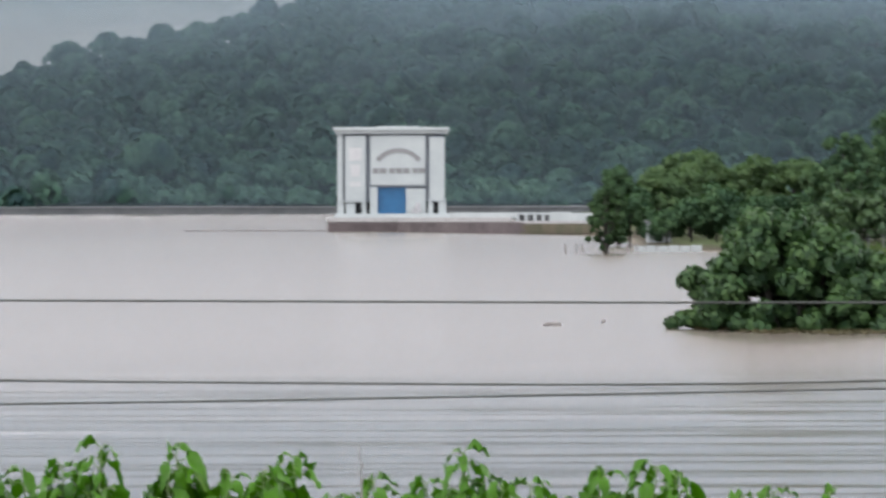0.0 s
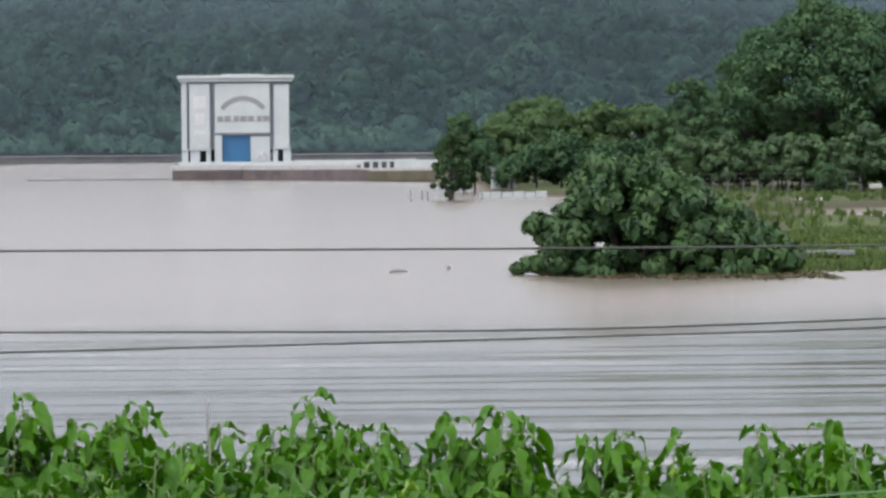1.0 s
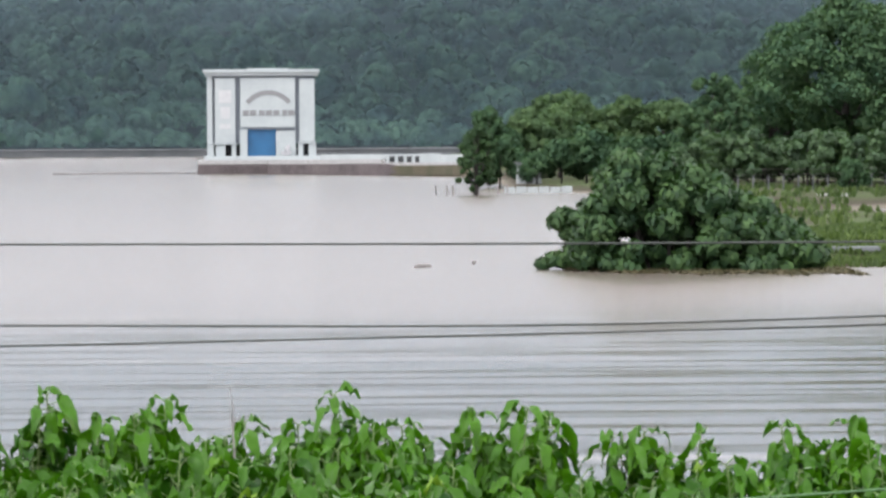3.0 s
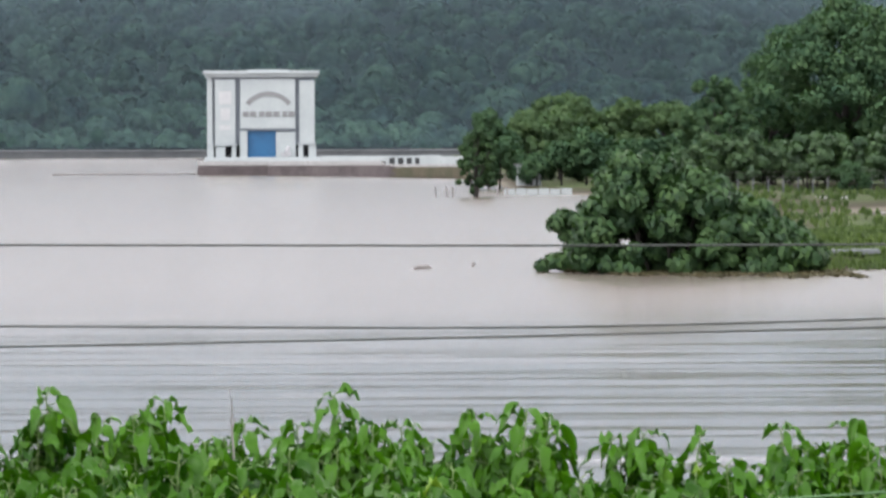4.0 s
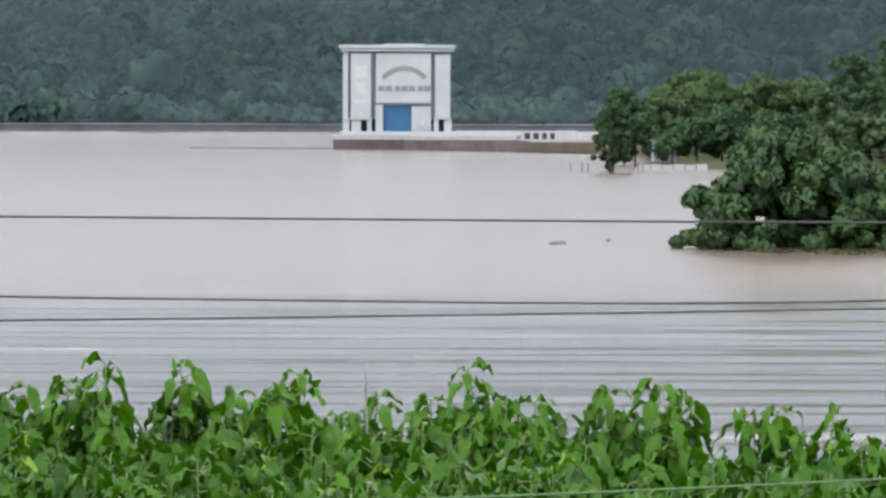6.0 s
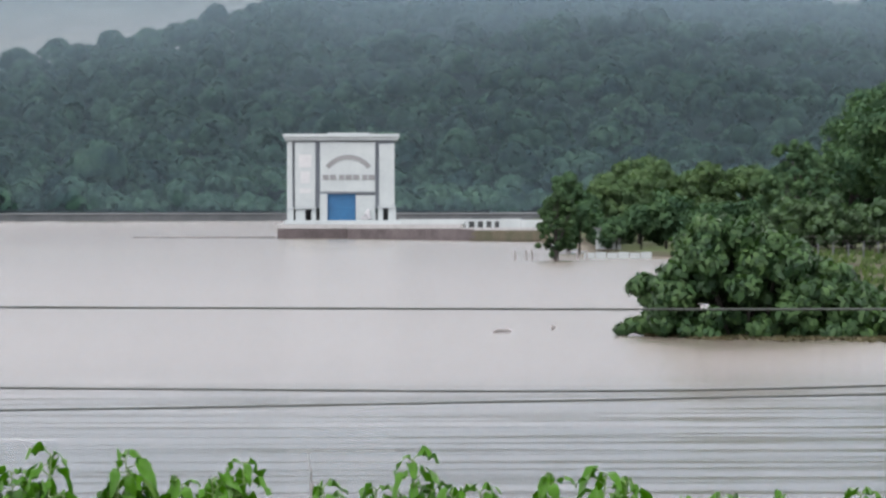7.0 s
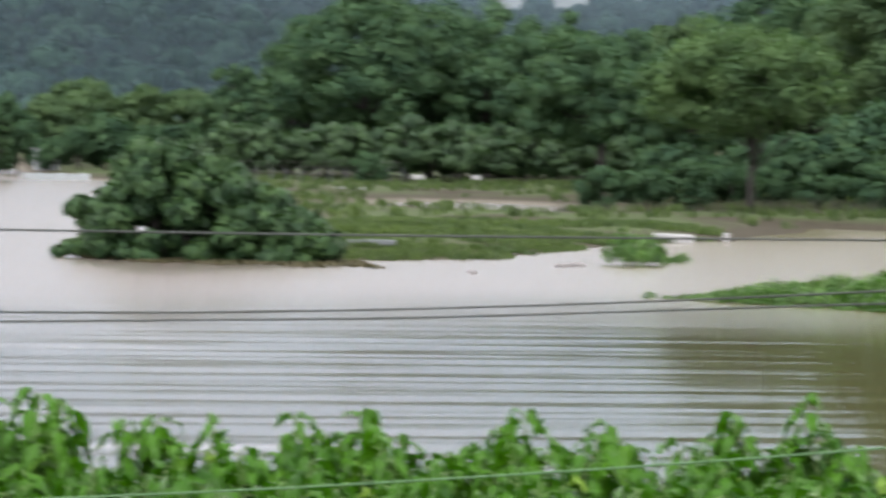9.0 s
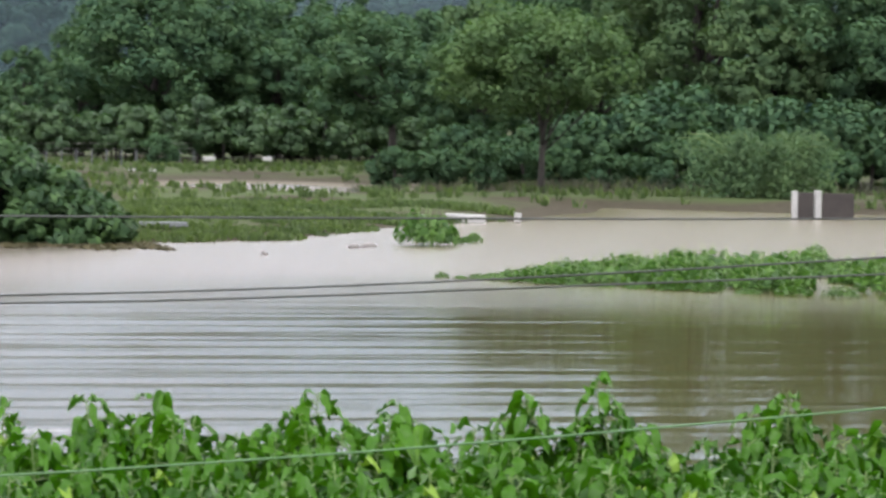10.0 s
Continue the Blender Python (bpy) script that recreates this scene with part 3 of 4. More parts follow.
# ---- trees of the right shore ----
TREES = [  # x, y, foot, height, crown radius, leaf, clumps, leaves a clump
    (38.0, 300, 0.4, 15.1, 6.6, "dark", 0.34, 115, 256), (49.7, 312, 0.4, 13.1, 5.4, "dark", 0.34, 84, 256), (27.9, 288, 0.4, 8.6, 2.1, "dark", 0.28, 46, 199),
    (23.0, 335, 0.4, 7.0, 4.3, "olive", 0.34, 62, 228), (17.5, 330, 0.4, 6.3, 2.9, "olive", 0.32, 53, 228), (27.1, 325, 0.4, 7.0, 4.1, "olive", 0.34, 62, 228),
    (32.0, 318, 0.4, 7.6, 3.6, "dark", 0.34, 62, 228),
    (49.5, 308, 0.4, 12.4, 5.4, "dark", 0.34, 84, 256), (52.8, 224, 0.4, 13.0, 4.2, "dark", 0.27, 84, 256), (55.0, 212, 0.4, 16.5, 5.2, "olive", 0.27, 93, 256),
    (61.5, 207, 0.4, 18.5, 5.2, "dark", 0.27, 84, 256), (71.0, 212, 0.4, 18.0, 5.6, "dark", 0.27, 84, 256), (46.1, 250, 0.4, 10.8, 4.4, "dark", 0.28, 84, 256),
    (48.6, 236, 0.4, 10.8, 4.0, "dark", 0.28, 84, 256), (58.0, 320, 0.5, 13.5, 6.0, "dark", 0.35, 77, 228), (67.0, 300, 0.5, 13.0, 6.0, "dark", 0.35, 77, 228),
    (78.0, 300, 0.5, 14.0, 6.5, "dark", 0.35, 77, 228), (60.0, 260, 0.5, 12.5, 5.0, "dark", 0.32, 77, 228), (82.0, 250, 0.5, 12.5, 5.5, "dark", 0.32, 77, 228),
    (43.5, 306, 0.4, 12.0, 4.5, "dark", 0.33, 80, 247), (54.0, 300, 0.4, 12.0, 4.5, "dark", 0.33, 80, 247), (33.5, 308, 0.4, 9.0, 3.4, "dark", 0.31, 62, 228),
    (57.5, 283, 0.4, 12.5, 4.5, "olive", 0.33, 80, 247), (62.5, 288, 0.4, 13.0, 5.0, "dark", 0.33, 80, 247), (47.0, 300, 0.4, 10.5, 3.8, "dark", 0.31, 68, 247),
    (63.0, 203, 0.4, 12.0, 3.6, "dark", 0.29, 90, 240), (57.6, 206, 0.4, 10.5, 3.4, "olive", 0.29, 90, 240), (66.5, 206, 0.4, 14.0, 3.8, "olive", 0.29, 90, 240),
    (20.5, 350, 0.4, 7.1, 4.0, "olive", 0.35, 62, 199), (13.6, 326, 0.4, 6.4, 2.0, "dark", 0.32, 46, 199),
]
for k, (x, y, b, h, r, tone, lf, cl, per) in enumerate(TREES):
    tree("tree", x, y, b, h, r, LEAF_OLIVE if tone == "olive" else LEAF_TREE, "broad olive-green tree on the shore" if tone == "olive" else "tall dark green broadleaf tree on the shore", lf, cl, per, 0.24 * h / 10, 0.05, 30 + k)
# the light tree whose trunk stands free at the water's edge
tree("tree", 41.2, 186, 0.1, 9.6, 4.5, LEAF_LIGHT, "light green spreading tree with a bare dark trunk at the water", 0.24, 120, 190, 0.16, 0.30, 77, lean=-0.02)
# the small tree standing in the flood
tree("tree", 10.95, 283, -0.9, 6.7, 1.35, LEAF_BUSH, "small dark tree standing in the flood water", 0.28, 50, 190, 0.2, 0.02, 81)

# ---- half-drowned bush ----
bush = thing("drowned_bush", 10.5, 124.0, 0.0, "large dark green bush half drowned in the flood", "bush")
rng = np.random.default_rng(22)
prof = [(-2.9, 0.5), (-2.5, 1.5), (-2.2, 2.2), (-1.8, 3.0), (-1.3, 3.55), (-0.5, 3.5), (0.0, 3.5), (0.6, 3.3), (1.2, 2.8), (2.0, 2.45), (2.9, 1.9), (3.6, 1.4), (4.1, 0.9), (4.4, 0.3)]
pu, ph = np.array(prof).T
k = 330
cxs = rng.uniform(-2.8, 4.2, k)
hmax = np.interp(cxs, pu, ph)
czs = hmax * rng.uniform(0.0, 1.0, k) ** 0.75 - 0.15
cys = rng.uniform(-1, 1, k) * 2.2 * np.sqrt(np.clip(1 - (czs / np.maximum(hmax, 0.3)) ** 2, 0.05, 1))
cl = np.stack([cxs, cys, czs], -1)
cr = rng.uniform(0.14, 0.46, k)
# the stray boughs that hang out over the water
stray = [(-3.75, 0.2, 0.18), (-3.45, 0.1, 0.32), (-3.1, 0.0, 0.35), (-3.35, 0.0, 1.45), (-3.1, 0.3, 1.6), (-2.85, 0.2, 1.5), (-3.0, 0.2, 1.1), (-2.75, 0.1, 0.75)]
cl[: len(stray)], cr[: len(stray)] = stray, (0.16, 0.2, 0.24, 0.22, 0.26, 0.24, 0.2, 0.24)
p, nrm, soft = crown_points(rng, cl, cr, 150, 0.25, (1.2, 1.2, 0.95), 0.3)
ok = p[:, 2] > 0.02
v, f = leaf_quads(rng, p[ok], nrm[ok], np.full(ok.sum(), 0.34), 0.42, 0.9)
o = new("crown", array_mesh("crown", v, f, LEAF_BUSH, soft[np.repeat(ok, 4)]))
o.parent = bush
for i in range(0, k, 7):
    bm = bmesh.new()
    e = Vector(cl[i])
    s = Vector((e.x * 0.25, e.y * 0.25, -1.0))
    tube(bm, [s, s.lerp(e, 0.55) + Vector((0, 0, 0.25)), e], [0.08, 0.05, 0.02], 6)
    part("limb", bm, BARK, bush, "", True)


# ---- cables and fence wire in front ----
def strung(name, pts, radius, mat, label):
    bm = bmesh.new()
    xs = np.array([q[0] for q in pts])
    zs = np.array([q[1] for q in pts])
    fine = np.linspace(xs[0], xs[-1], 60)
    fit_z = np.interp(fine, xs, zs)
    for _ in range(12):
        fit_z[1:-1] = (fit_z[:-2] + 2 * fit_z[1:-1] + fit_z[2:]) / 4
    tube(bm, [(a, 11.0, EYE + b - 0.0012) for a, b in zip(fine * 11 / 15, fit_z * 11 / 15)], [radius] * 60, 6)
    o = mesh_object(name, bm, mat, None, "", True)
    return tagged(o, label, "cable", "wires before the lake")


strung("cable", [(-4, -0.36), (-1.6, -0.372), (0, -0.38), (1, -0.385), (2, -0.385), (4, -0.375), (7, -0.34)], 0.0031, CABLE, "thin dark cable strung above the bank")
strung("cable", [(-4, -0.60), (-1.58, -0.66), (0, -0.672), (0.6, -0.679), (1.04, -0.676), (2.05, -0.652), (3.1, -0.605), (4.6, -0.515), (6.5, -0.37)], 0.0031, CABLE, "thin dark cable strung above the bank")
strung("cable", [(-4, -0.78), (-1.58, -0.742), (-0.5, -0.728), (0.55, -0.71), (1.04, -0.700), (2.05, -0.685), (3.1, -0.637), (4.6, -0.575), (6.5, -0.49)], 0.0031, CABLE, "thin dark cable strung above the bank")
strung("fence_wire", [(-4, -1.52), (-1.15, -1.42), (0.45, -1.355), (1.7, -1.295), (2.2, -1.26), (2.96, -1.21), (4.27, -1.10), (6.5, -0.92)], 0.0032, WIRE, "green coated fence wire before the shrubs")


# ---- leafy shrubs on the near bank ----
def leaf_mesh(rng, bm_v, bm_f, root, direction, length, width):
    """One heart-shaped leaf: three columns, folded along the midrib and hanging over at the tip."""
    d = direction / np.linalg.norm(direction)
    side = np.cross(d, [0, 0, 1.0])
    side = side / max(np.linalg.norm(side), 1e-6)
    up = np.cross(side, d)
    roll = rng.uniform(-0.7, 0.7)
    side, up = side * math.cos(roll) + up * math.sin(roll), up * math.cos(roll) - side * math.sin(roll)
    base = len(bm_v)
    prof_w = (0.30, 0.82, 1.0, 0.96, 0.76, 0.42, 0.05)
    bend = rng.uniform(0.45, 1.25)
    for i, w in enumerate(prof_w):
        t = i / 6
        mid_p = root + d * length * t - np.array([0, 0, 1.0]) * bend * length * t * t * 0.8
        for s in (-1, 0, 1):
            back = -0.10 * length if (i == 0 and s) else 0.0
            bm_v.append(mid_p + side * s * w * width * 0.5 + up * (abs(s) * 0.22 * width * w + 0.012 * rng.normal()) + d * back)
    for i in range(6):
        for s in range(2):
            a = base + i * 3 + s
            bm_f.append((a, a + 1, a + 4, a + 3))


def shrub_parts(seed, height, spread, stems, leaves, lone):
    rng = np.random.default_rng(seed)
    lv, lf, stem_meshes, lone_meshes = [], [], [], []
    for k in range(stems):
        bm = bmesh.new()
        a = rng.uniform(0, math.tau)
        r = spread * rng.uniform(0.2, 1.0) ** 0.7 * (0.35 if stems == 1 else 1)
        hgt = height * (1.0 if k == 0 else rng.uniform(0.72, 0.95))
        foot = np.array([0.3 * r * math.cos(a), 0.3 * r * math.sin(a), -0.05])
        tip = np.array([(r if k else 0.0) * math.cos(a), (r if k else 0.0) * math.sin(a), hgt])
        bow = np.array([0.04 * rng.normal(), 0.04 * rng.normal(), 0])
        tube(bm, [foot, (foot + tip) / 2 + bow, tip], [0.007, 0.0055, 0.003], 5)
        n = leaves
        for i in range(n):
            t = 1 - (i / n) ** 1.25 * 0.58
            q = foot * (1 - t) + tip * t + bow * 4 * t * (1 - t)
            an = i * 2.4 + rng.uniform(-0.5, 0.5)
            out = np.array([math.cos(an), math.sin(an), rng.uniform(-0.1, 0.75) if i > 2 else rng.uniform(0.3, 1.1)])
            pet = rng.uniform(0.03, 0.085) * (0.5 if i < 3 else 1)
            root = q + out / np.linalg.norm(out) * pet
            tube(bm, [q, root], [0.003, 0.002], 4)
            size = rng.uniform(0.080, 0.130) * (0.8 if i < 3 else 1)
            go = out * np.array([1, 1, 0.4]) + np.array([0, 0, rng.uniform(-1.7, 0.1)])
            if k == 0 and i < lone:  # the leaves at the tip, one by one
                ov, of = [], []
                leaf_mesh(rng, ov, of, root, go, size, size * rng.uniform(0.42, 0.62))
                one = array_mesh("leaf", np.array(ov), np.array(of), LEAF_NEAR)
                one.polygons.foreach_set("use_smooth", [True] * len(one.polygons))
                lone_meshes.append(one)
            else:
                leaf_mesh(rng, lv, lf, root, go, size, size * rng.uniform(0.42, 0.62))
        stem_me = bpy.data.meshes.new("stem")
        bm.to_mesh(stem_me)
        bm.free()
        stem_me.materials.append(STEM)
        stem_meshes.append(stem_me)
    leaf_me = array_mesh("foliage", np.array(lv), np.array(lf), LEAF_NEAR)
    leaf_me.polygons.foreach_set("use_smooth", [True] * len(leaf_me.polygons))
    return [leaf_me] + stem_meshes + lone_meshes


SHRUB_LABEL = "bright green leafy vine shrub on the near bank"


def shrub_thing(meshes, x, y, z):
    t = thing("vine_shrub", x, y, z, SHRUB_LABEL, "shrub", "leafy shrubs on the bank")
    for me in meshes:
        o = new(me.name.split(".")[0], me)
        o.parent = t
    return t


# tall shoots that stand out against the water: across, and the height of the tip, at 17 m
TIPS = [(-1.93, 2.94), (-1.7, 2.89), (-1.54, 2.92), (-1.38, 2.99), (-1.08, 2.98), (-0.87, 2.88), (-0.73, 2.89), (-0.6, 2.95), (-0.28, 2.86), (-0.07, 2.85), (0.08, 2.97),
        (0.35, 2.84), (0.63, 2.89), (0.86, 2.91), (0.94, 2.87), (1.2, 2.79), (1.33, 2.81), (1.56, 2.79), (1.89, 2.82), (2.19, 2.85), (2.52, 2.66), (2.84, 2.85), (3.18, 2.8),
        (3.72, 2.84), (4.01, 2.9), (4.84, 2.83), (5.09, 2.7), (5.43, 2.76)]
rnd = random.Random(11)
TALL = [shrub_parts(200 + k, 1.25, 0.13, 5, 30, 10) for k in range(7)]
for k, (x, z) in enumerate(TIPS):
    y = 17.0 + rnd.uniform(-0.25, 0.25)
    t = shrub_thing(TALL[k % 7], x * y / 17, y, EYE + (z - EYE) * y / 17 - 1.29)
    t.rotation_euler[2] = rnd.uniform(0, 6.28)
for k in range(30):  # lesser shoots between them
    x, y = rnd.uniform(-2.4, 5.6), 17.0 + rnd.uniform(-0.6, 0.3)
    t = shrub_thing(TALL[rnd.randrange(7)], x, y, EYE - rnd.uniform(0.0665, 0.0735) * y - (0.075 if x > 0.8 else 0.0) - 1.29)
    t.rotation_euler[2] = rnd.uniform(0, 6.28)
FILL = [shrub_parts(300 + k, 1.0, 0.27, 8, 28, 3) for k in range(8)]
for row in range(11):
    y = 13.0 + row * 0.40
    half0, half1 = -0.155 * y, 0.335 * y
    n = int((half1 - half0) / 0.31)
    for i in range(n):
        x = half0 + (i + rnd.uniform(0.1, 0.9)) * (half1 - half0) / n
        yy = y + rnd.uniform(-0.2, 0.2)
        top = EYE - 0.0700 * 17 + rnd.uniform(-0.13, 0.06) - 0.03 - 0.09 * min(1.0, max(0.0, (x - 0.2) / 0.8)) * y / 17
        t = shrub_thing(FILL[rnd.randrange(8)], x, yy, top - 1.03)
        t.rotation_euler[2] = rnd.uniform(0, 6.28)

# ---- dry twig standing among the shrubs ----
bm = bmesh.new()
tube(bm, [(-0.33, 17.0, 1.5), (-0.325, 17.0, 2.7), (-0.335, 17.02, 2.84), (-0.33, 17.0, 2.88), (-0.343, 17.0, 2.96)], [0.006, 0.005, 0.004, 0.003, 0.0015], 5)
tube(bm, [(-0.33, 17.0, 2.8), (-0.318, 17.0, 2.84)], [0.004, 0.002], 5)
tagged(mesh_object("dead_twig", bm, TWIG), "bare grey dead twig among the shrubs", "twig")


# ---- undergrowth of the right shore ----
def shrub_mass(height, radius, mat, label, seed, leaf=0.26, clumps=34, per=80):
    rng = np.random.default_rng(seed)
    t = thing("undergrowth_shrub", 0, 0, -50, label, "shrub", "undergrowth along the shore")
    c = crown_clumps(rng, clumps, radius, radius, 0.0, height * 0.95)
    r = radius * rng.uniform(0.2, 0.34, clumps)
    p, nrm, soft = crown_points(rng, c, r, per)
    v, f = leaf_quads(rng, p, nrm, np.full(len(p), leaf), 0.6, 0.3)
    o = new("crown", array_mesh("crown", v, f, mat, soft))
    o.parent = t
    bm = bmesh.new()
    tube(bm, [(0, 0, -0.3), (0.1, 0, height * 0.35), (0, 0.1, height * 0.7)], [0.09, 0.07, 0.03], 6)
    part("stem", bm, BARK, t)
    return t


rnd = random.Random(5)


def spread(kinds, x, y, scale):
    src = kinds[rnd.randrange(len(kinds))]
    z = float(height_at(x, y)) - 0.05
    return copy_thing(src, pose(x, y, max(z, -0.1), 0, 0, rnd.uniform(0, 360)) @ Matrix.Scale(scale, 4))


def retire(kinds):
    """Drop the patterns once their copies stand."""
    for t in kinds:
        for o in (*t.children_recursive, t):
            bpy.data.objects.remove(o)


HEDGE = [shrub_mass(4.2, 2.3, LEAF_TREE, "dense dark green undergrowth shrub at the foot of the trees", 400 + k, 0.32, 40, 80) for k in range(4)]
for i in range(34):
    spread(HEDGE, 14.0 + i * 2.2 + rnd.uniform(-0.6, 0.6), 316 + rnd.uniform(-8, 8) - (6 if i > 8 else 0), rnd.uniform(0.75, 1.15))
for i in range(22):  # between the near right trees
    spread(HEDGE, 46.0 + i * 1.7 + rnd.uniform(-0.6, 0.6), 226 - i * 0.8 + rnd.uniform(-4, 4), rnd.uniform(0.6, 0.95))
for i in range(16):
    spread(HEDGE, 47.0 + i * 1.9 + rnd.uniform(-0.6, 0.6), 203 - i * 0.5 + rnd.uniform(-3, 3), rnd.uniform(0.85, 1.35))
retire(HEDGE)
YOUNG = [shrub_mass(3.9, 1.5, LEAF_BROAD, "young green broadleaf shrub in a row before the trees", 460 + k, 0.40, 26, 80) for k in range(5)]
for i in range(34):
    spread(YOUNG, 26.0 + i * 0.86 + rnd.uniform(-0.3, 0.3), 284 + rnd.uniform(-4, 6), rnd.uniform(0.85, 1.3))
for i in range(9):  # taller ones standing forward of the row
    spread(YOUNG, 34.5 + i * 1.75 + rnd.uniform(-0.6, 0.6), 277 + rnd.uniform(-3, 3), rnd.uniform(0.9, 1.35))
retire(YOUNG)
LOW = [shrub_mass(2.0, 1.3, LEAF_TREE, "low dark shrub on the muddy shore", 420 + k, 0.2, 26, 90) for k in range(3)]
for x, y, s in ((36.2, 196, 1.1), (38.6, 197, 1.35), (40.2, 195, 1.2), (42.8, 198, 1.25), (45.0, 199, 1.0), (47.0, 197, 1.1), (49.5, 194, 1.2), (56, 190, 1.3), (59, 188, 1.2), (62, 186, 1.3), (44.0, 204, 1.5), (33.5, 262, 1.0), (52, 195, 1.3)):
    spread(LOW, x, y, s)
retire(LOW)

# arching bamboo shrub over the mud
arch = thing("arching_shrub", 49.0, 178.0, 0.3, "yellow-green arching shrub drooping over the muddy shore", "shrub")
rng = np.random.default_rng(61)
pts, nor = [], []
for k in range(70):
    a, reach, rise = rng.uniform(0, math.tau), rng.uniform(1.4, 4.0), rng.uniform(2.2, 3.2)
    spine = [(math.cos(a) * reach * u, math.sin(a) * reach * u * 0.6, rise * (2.0 * u - 1.15 * u * u) * 1.12) for u in (0, 0.25, 0.5, 0.75, 1.0)]
    if k % 4 == 0:
        bm = bmesh.new()
        tube(bm, spine, [0.03, 0.025, 0.02, 0.015, 0.008], 5)
        part("cane", bm, STEM, arch)
    u = rng.uniform(0.25, 1.05, 150)
    q = np.stack([math.cos(a) * reach * u, math.sin(a) * reach * u * 0.6, rise * (2.0 * u - 1.15 * u * u) * 1.12], -1)
    drop = rng.uniform(0, 1, (150, 1)) ** 1.3 * 2.3
    pts.append(q + rng.normal(scale=0.16, size=q.shape) - drop * np.array([0, 0, 1]))
    nor.append(unit(rng.normal(scale=0.5, size=q.shape) + np.array([0, -0.4, 0.7])))
pts, nor = np.concatenate(pts), np.concatenate(nor)
ok = pts[:, 2] > 0.05
v, f = leaf_quads(rng, pts[ok], nor[ok], np.full(ok.sum(), 0.26), 0.35, 0.8)
o = new("crown", array_mesh("crown", v, f, LEAF_OLIVE))
o.parent = arch

# ---- grass and reeds ----
rng = np.random.default_rng(33)


def blades(n, xr, yr, inside, tall, mat, name, label, wide=0.035, per=6):
    x, y = rng.uniform(*xr, n), rng.uniform(*yr, n)
    d = land_distance(x, y)
    thick = wobble(x * 0.5, y, 0.40) + 0.7 * wobble(x * 0.6, y, 1.1, 2.0)
    ok = (d > inside[0]) & (d < inside[1]) & (thick > inside[2]) & ((height_at(x, y) > 0.13) | (d < 2))
    x, y, thick = x[ok], y[ok], thick[ok]
    z = np.maximum(height_at(x, y), -0.05)
    x, y, z, th = (np.repeat(q, per) for q in (x, y, z, thick))
    m = len(x)
    x, y = x + rng.normal(scale=0.12, size=m), y + rng.normal(scale=0.12, size=m)
    h = tall * rng.uniform(0.5, 1.2, m) * (0.75 + 0.4 * np.clip(th, -0.5, 1))
    a = rng.uniform(0, math.tau, m)
    lean = rng.uniform(0.1, 0.6, m) * h
    foot = np.stack([x, y, z], -1)
    side = np.stack([np.cos(a), np.sin(a), np.zeros(m)], -1) * (wide * rng.uniform(0.6, 1.3, m))[:, None]
    tip = foot + np.stack([np.sin(a * 3) * lean, np.cos(a * 3) * lean, h], -1)
    midp = foot + (tip - foot) * np.array([0.35, 0.35, 0.62])
    v = np.stack([foot - side * 0.6, foot + side * 0.6, midp + side, midp - side, tip], 1).reshape(-1, 3)
    b = np.arange(m)[:, None] * 5
    f = np.concatenate([b + np.array([0, 1, 2, 3]), b + np.array([3, 2, 4, 4])], 0)
    f4 = f[:m]
    me = array_mesh(name, v, np.concatenate([np.concatenate([f4[:, [0, 1, 2]], f4[:, [0, 2, 3]]]), b + np.array([3, 2, 4])]), mat)
    return tagged(new(name, me), label, "grass", kind="stuff")


blades(9000, (9, 34), (124, 160), (-0.4, 40, -0.12), 0.26, LEAF_GRASS, "shore_grass", "bright wet grass on the flooded shore", 0.045, 7)
blades(4200, (18, 62), (166, 282), (0.6, 90, 0.22), 0.40, LEAF_GRASS, "meadow_grass", "rank green grass before the trees", 0.07, 6)
blades(3200, (33, 76), (188, 222), (1.5, 26, -0.1), 0.65, LEAF_REED, "dry_reeds", "grey dry reeds and stems on the mud", 0.018, 5)


# ---- weed bank standing in the water ----
def weed_clump(seed, radius, height):
    rng = np.random.default_rng(seed)
    t = thing("water_weed", 0, 0, -50, "bright green leafy weed clump standing in the flood", "water plant", "weed bank in the flood")
    n = 150
    a, r = rng.uniform(0, math.tau, n), radius * np.sqrt(rng.uniform(0, 1, n))
    hgt = height * (1 - 0.55 * (r / radius) ** 2) * rng.uniform(0.25, 1.0, n)
    p = np.stack([np.cos(a) * r, np.sin(a) * r, hgt], -1)
    nrm = unit(np.stack([np.cos(a) * 0.5, np.sin(a) * 0.5 - 0.5, np.full(n, 0.55)], -1) + rng.normal(scale=0.4, size=(n, 3)))
    v, f = leaf_quads(rng, p, nrm, np.full(n, 0.26), 0.5, -0.6)
    o = new("foliage", array_mesh("foliage", v, f, LEAF_WEED))
    o.parent = t
    for k in range(3):
        bm = bmesh.new()
        x, y = rng.uniform(-0.5, 0.5, 2) * radius
        tube(bm, [(x * 0.5, y * 0.5, -0.3), (x, y, height * 0.6), (x * 1.2, y * 1.2, height * 1.15)], [0.02, 0.016, 0.008], 5)
        part("stem", bm, STEM, t)
    return t


LEAF_WEED = foliage("weed_leaf", (0.030, 0.085, 0.015), (0.076, 0.160, 0.032), 0.7, 0.5, 0.3, 0.4)
WEED = [weed_clump(600 + k, 0.85, 0.5 + 0.1 * k) for k in range(5)]


def weed_at(x, y, s, up=1.0):
    src = WEED[rnd.randrange(5)]
    return copy_thing(src, pose(x, y, -0.02, 0, 0, rnd.uniform(0, 360)) @ Matrix.Diagonal((s, s, s * up, 1)))


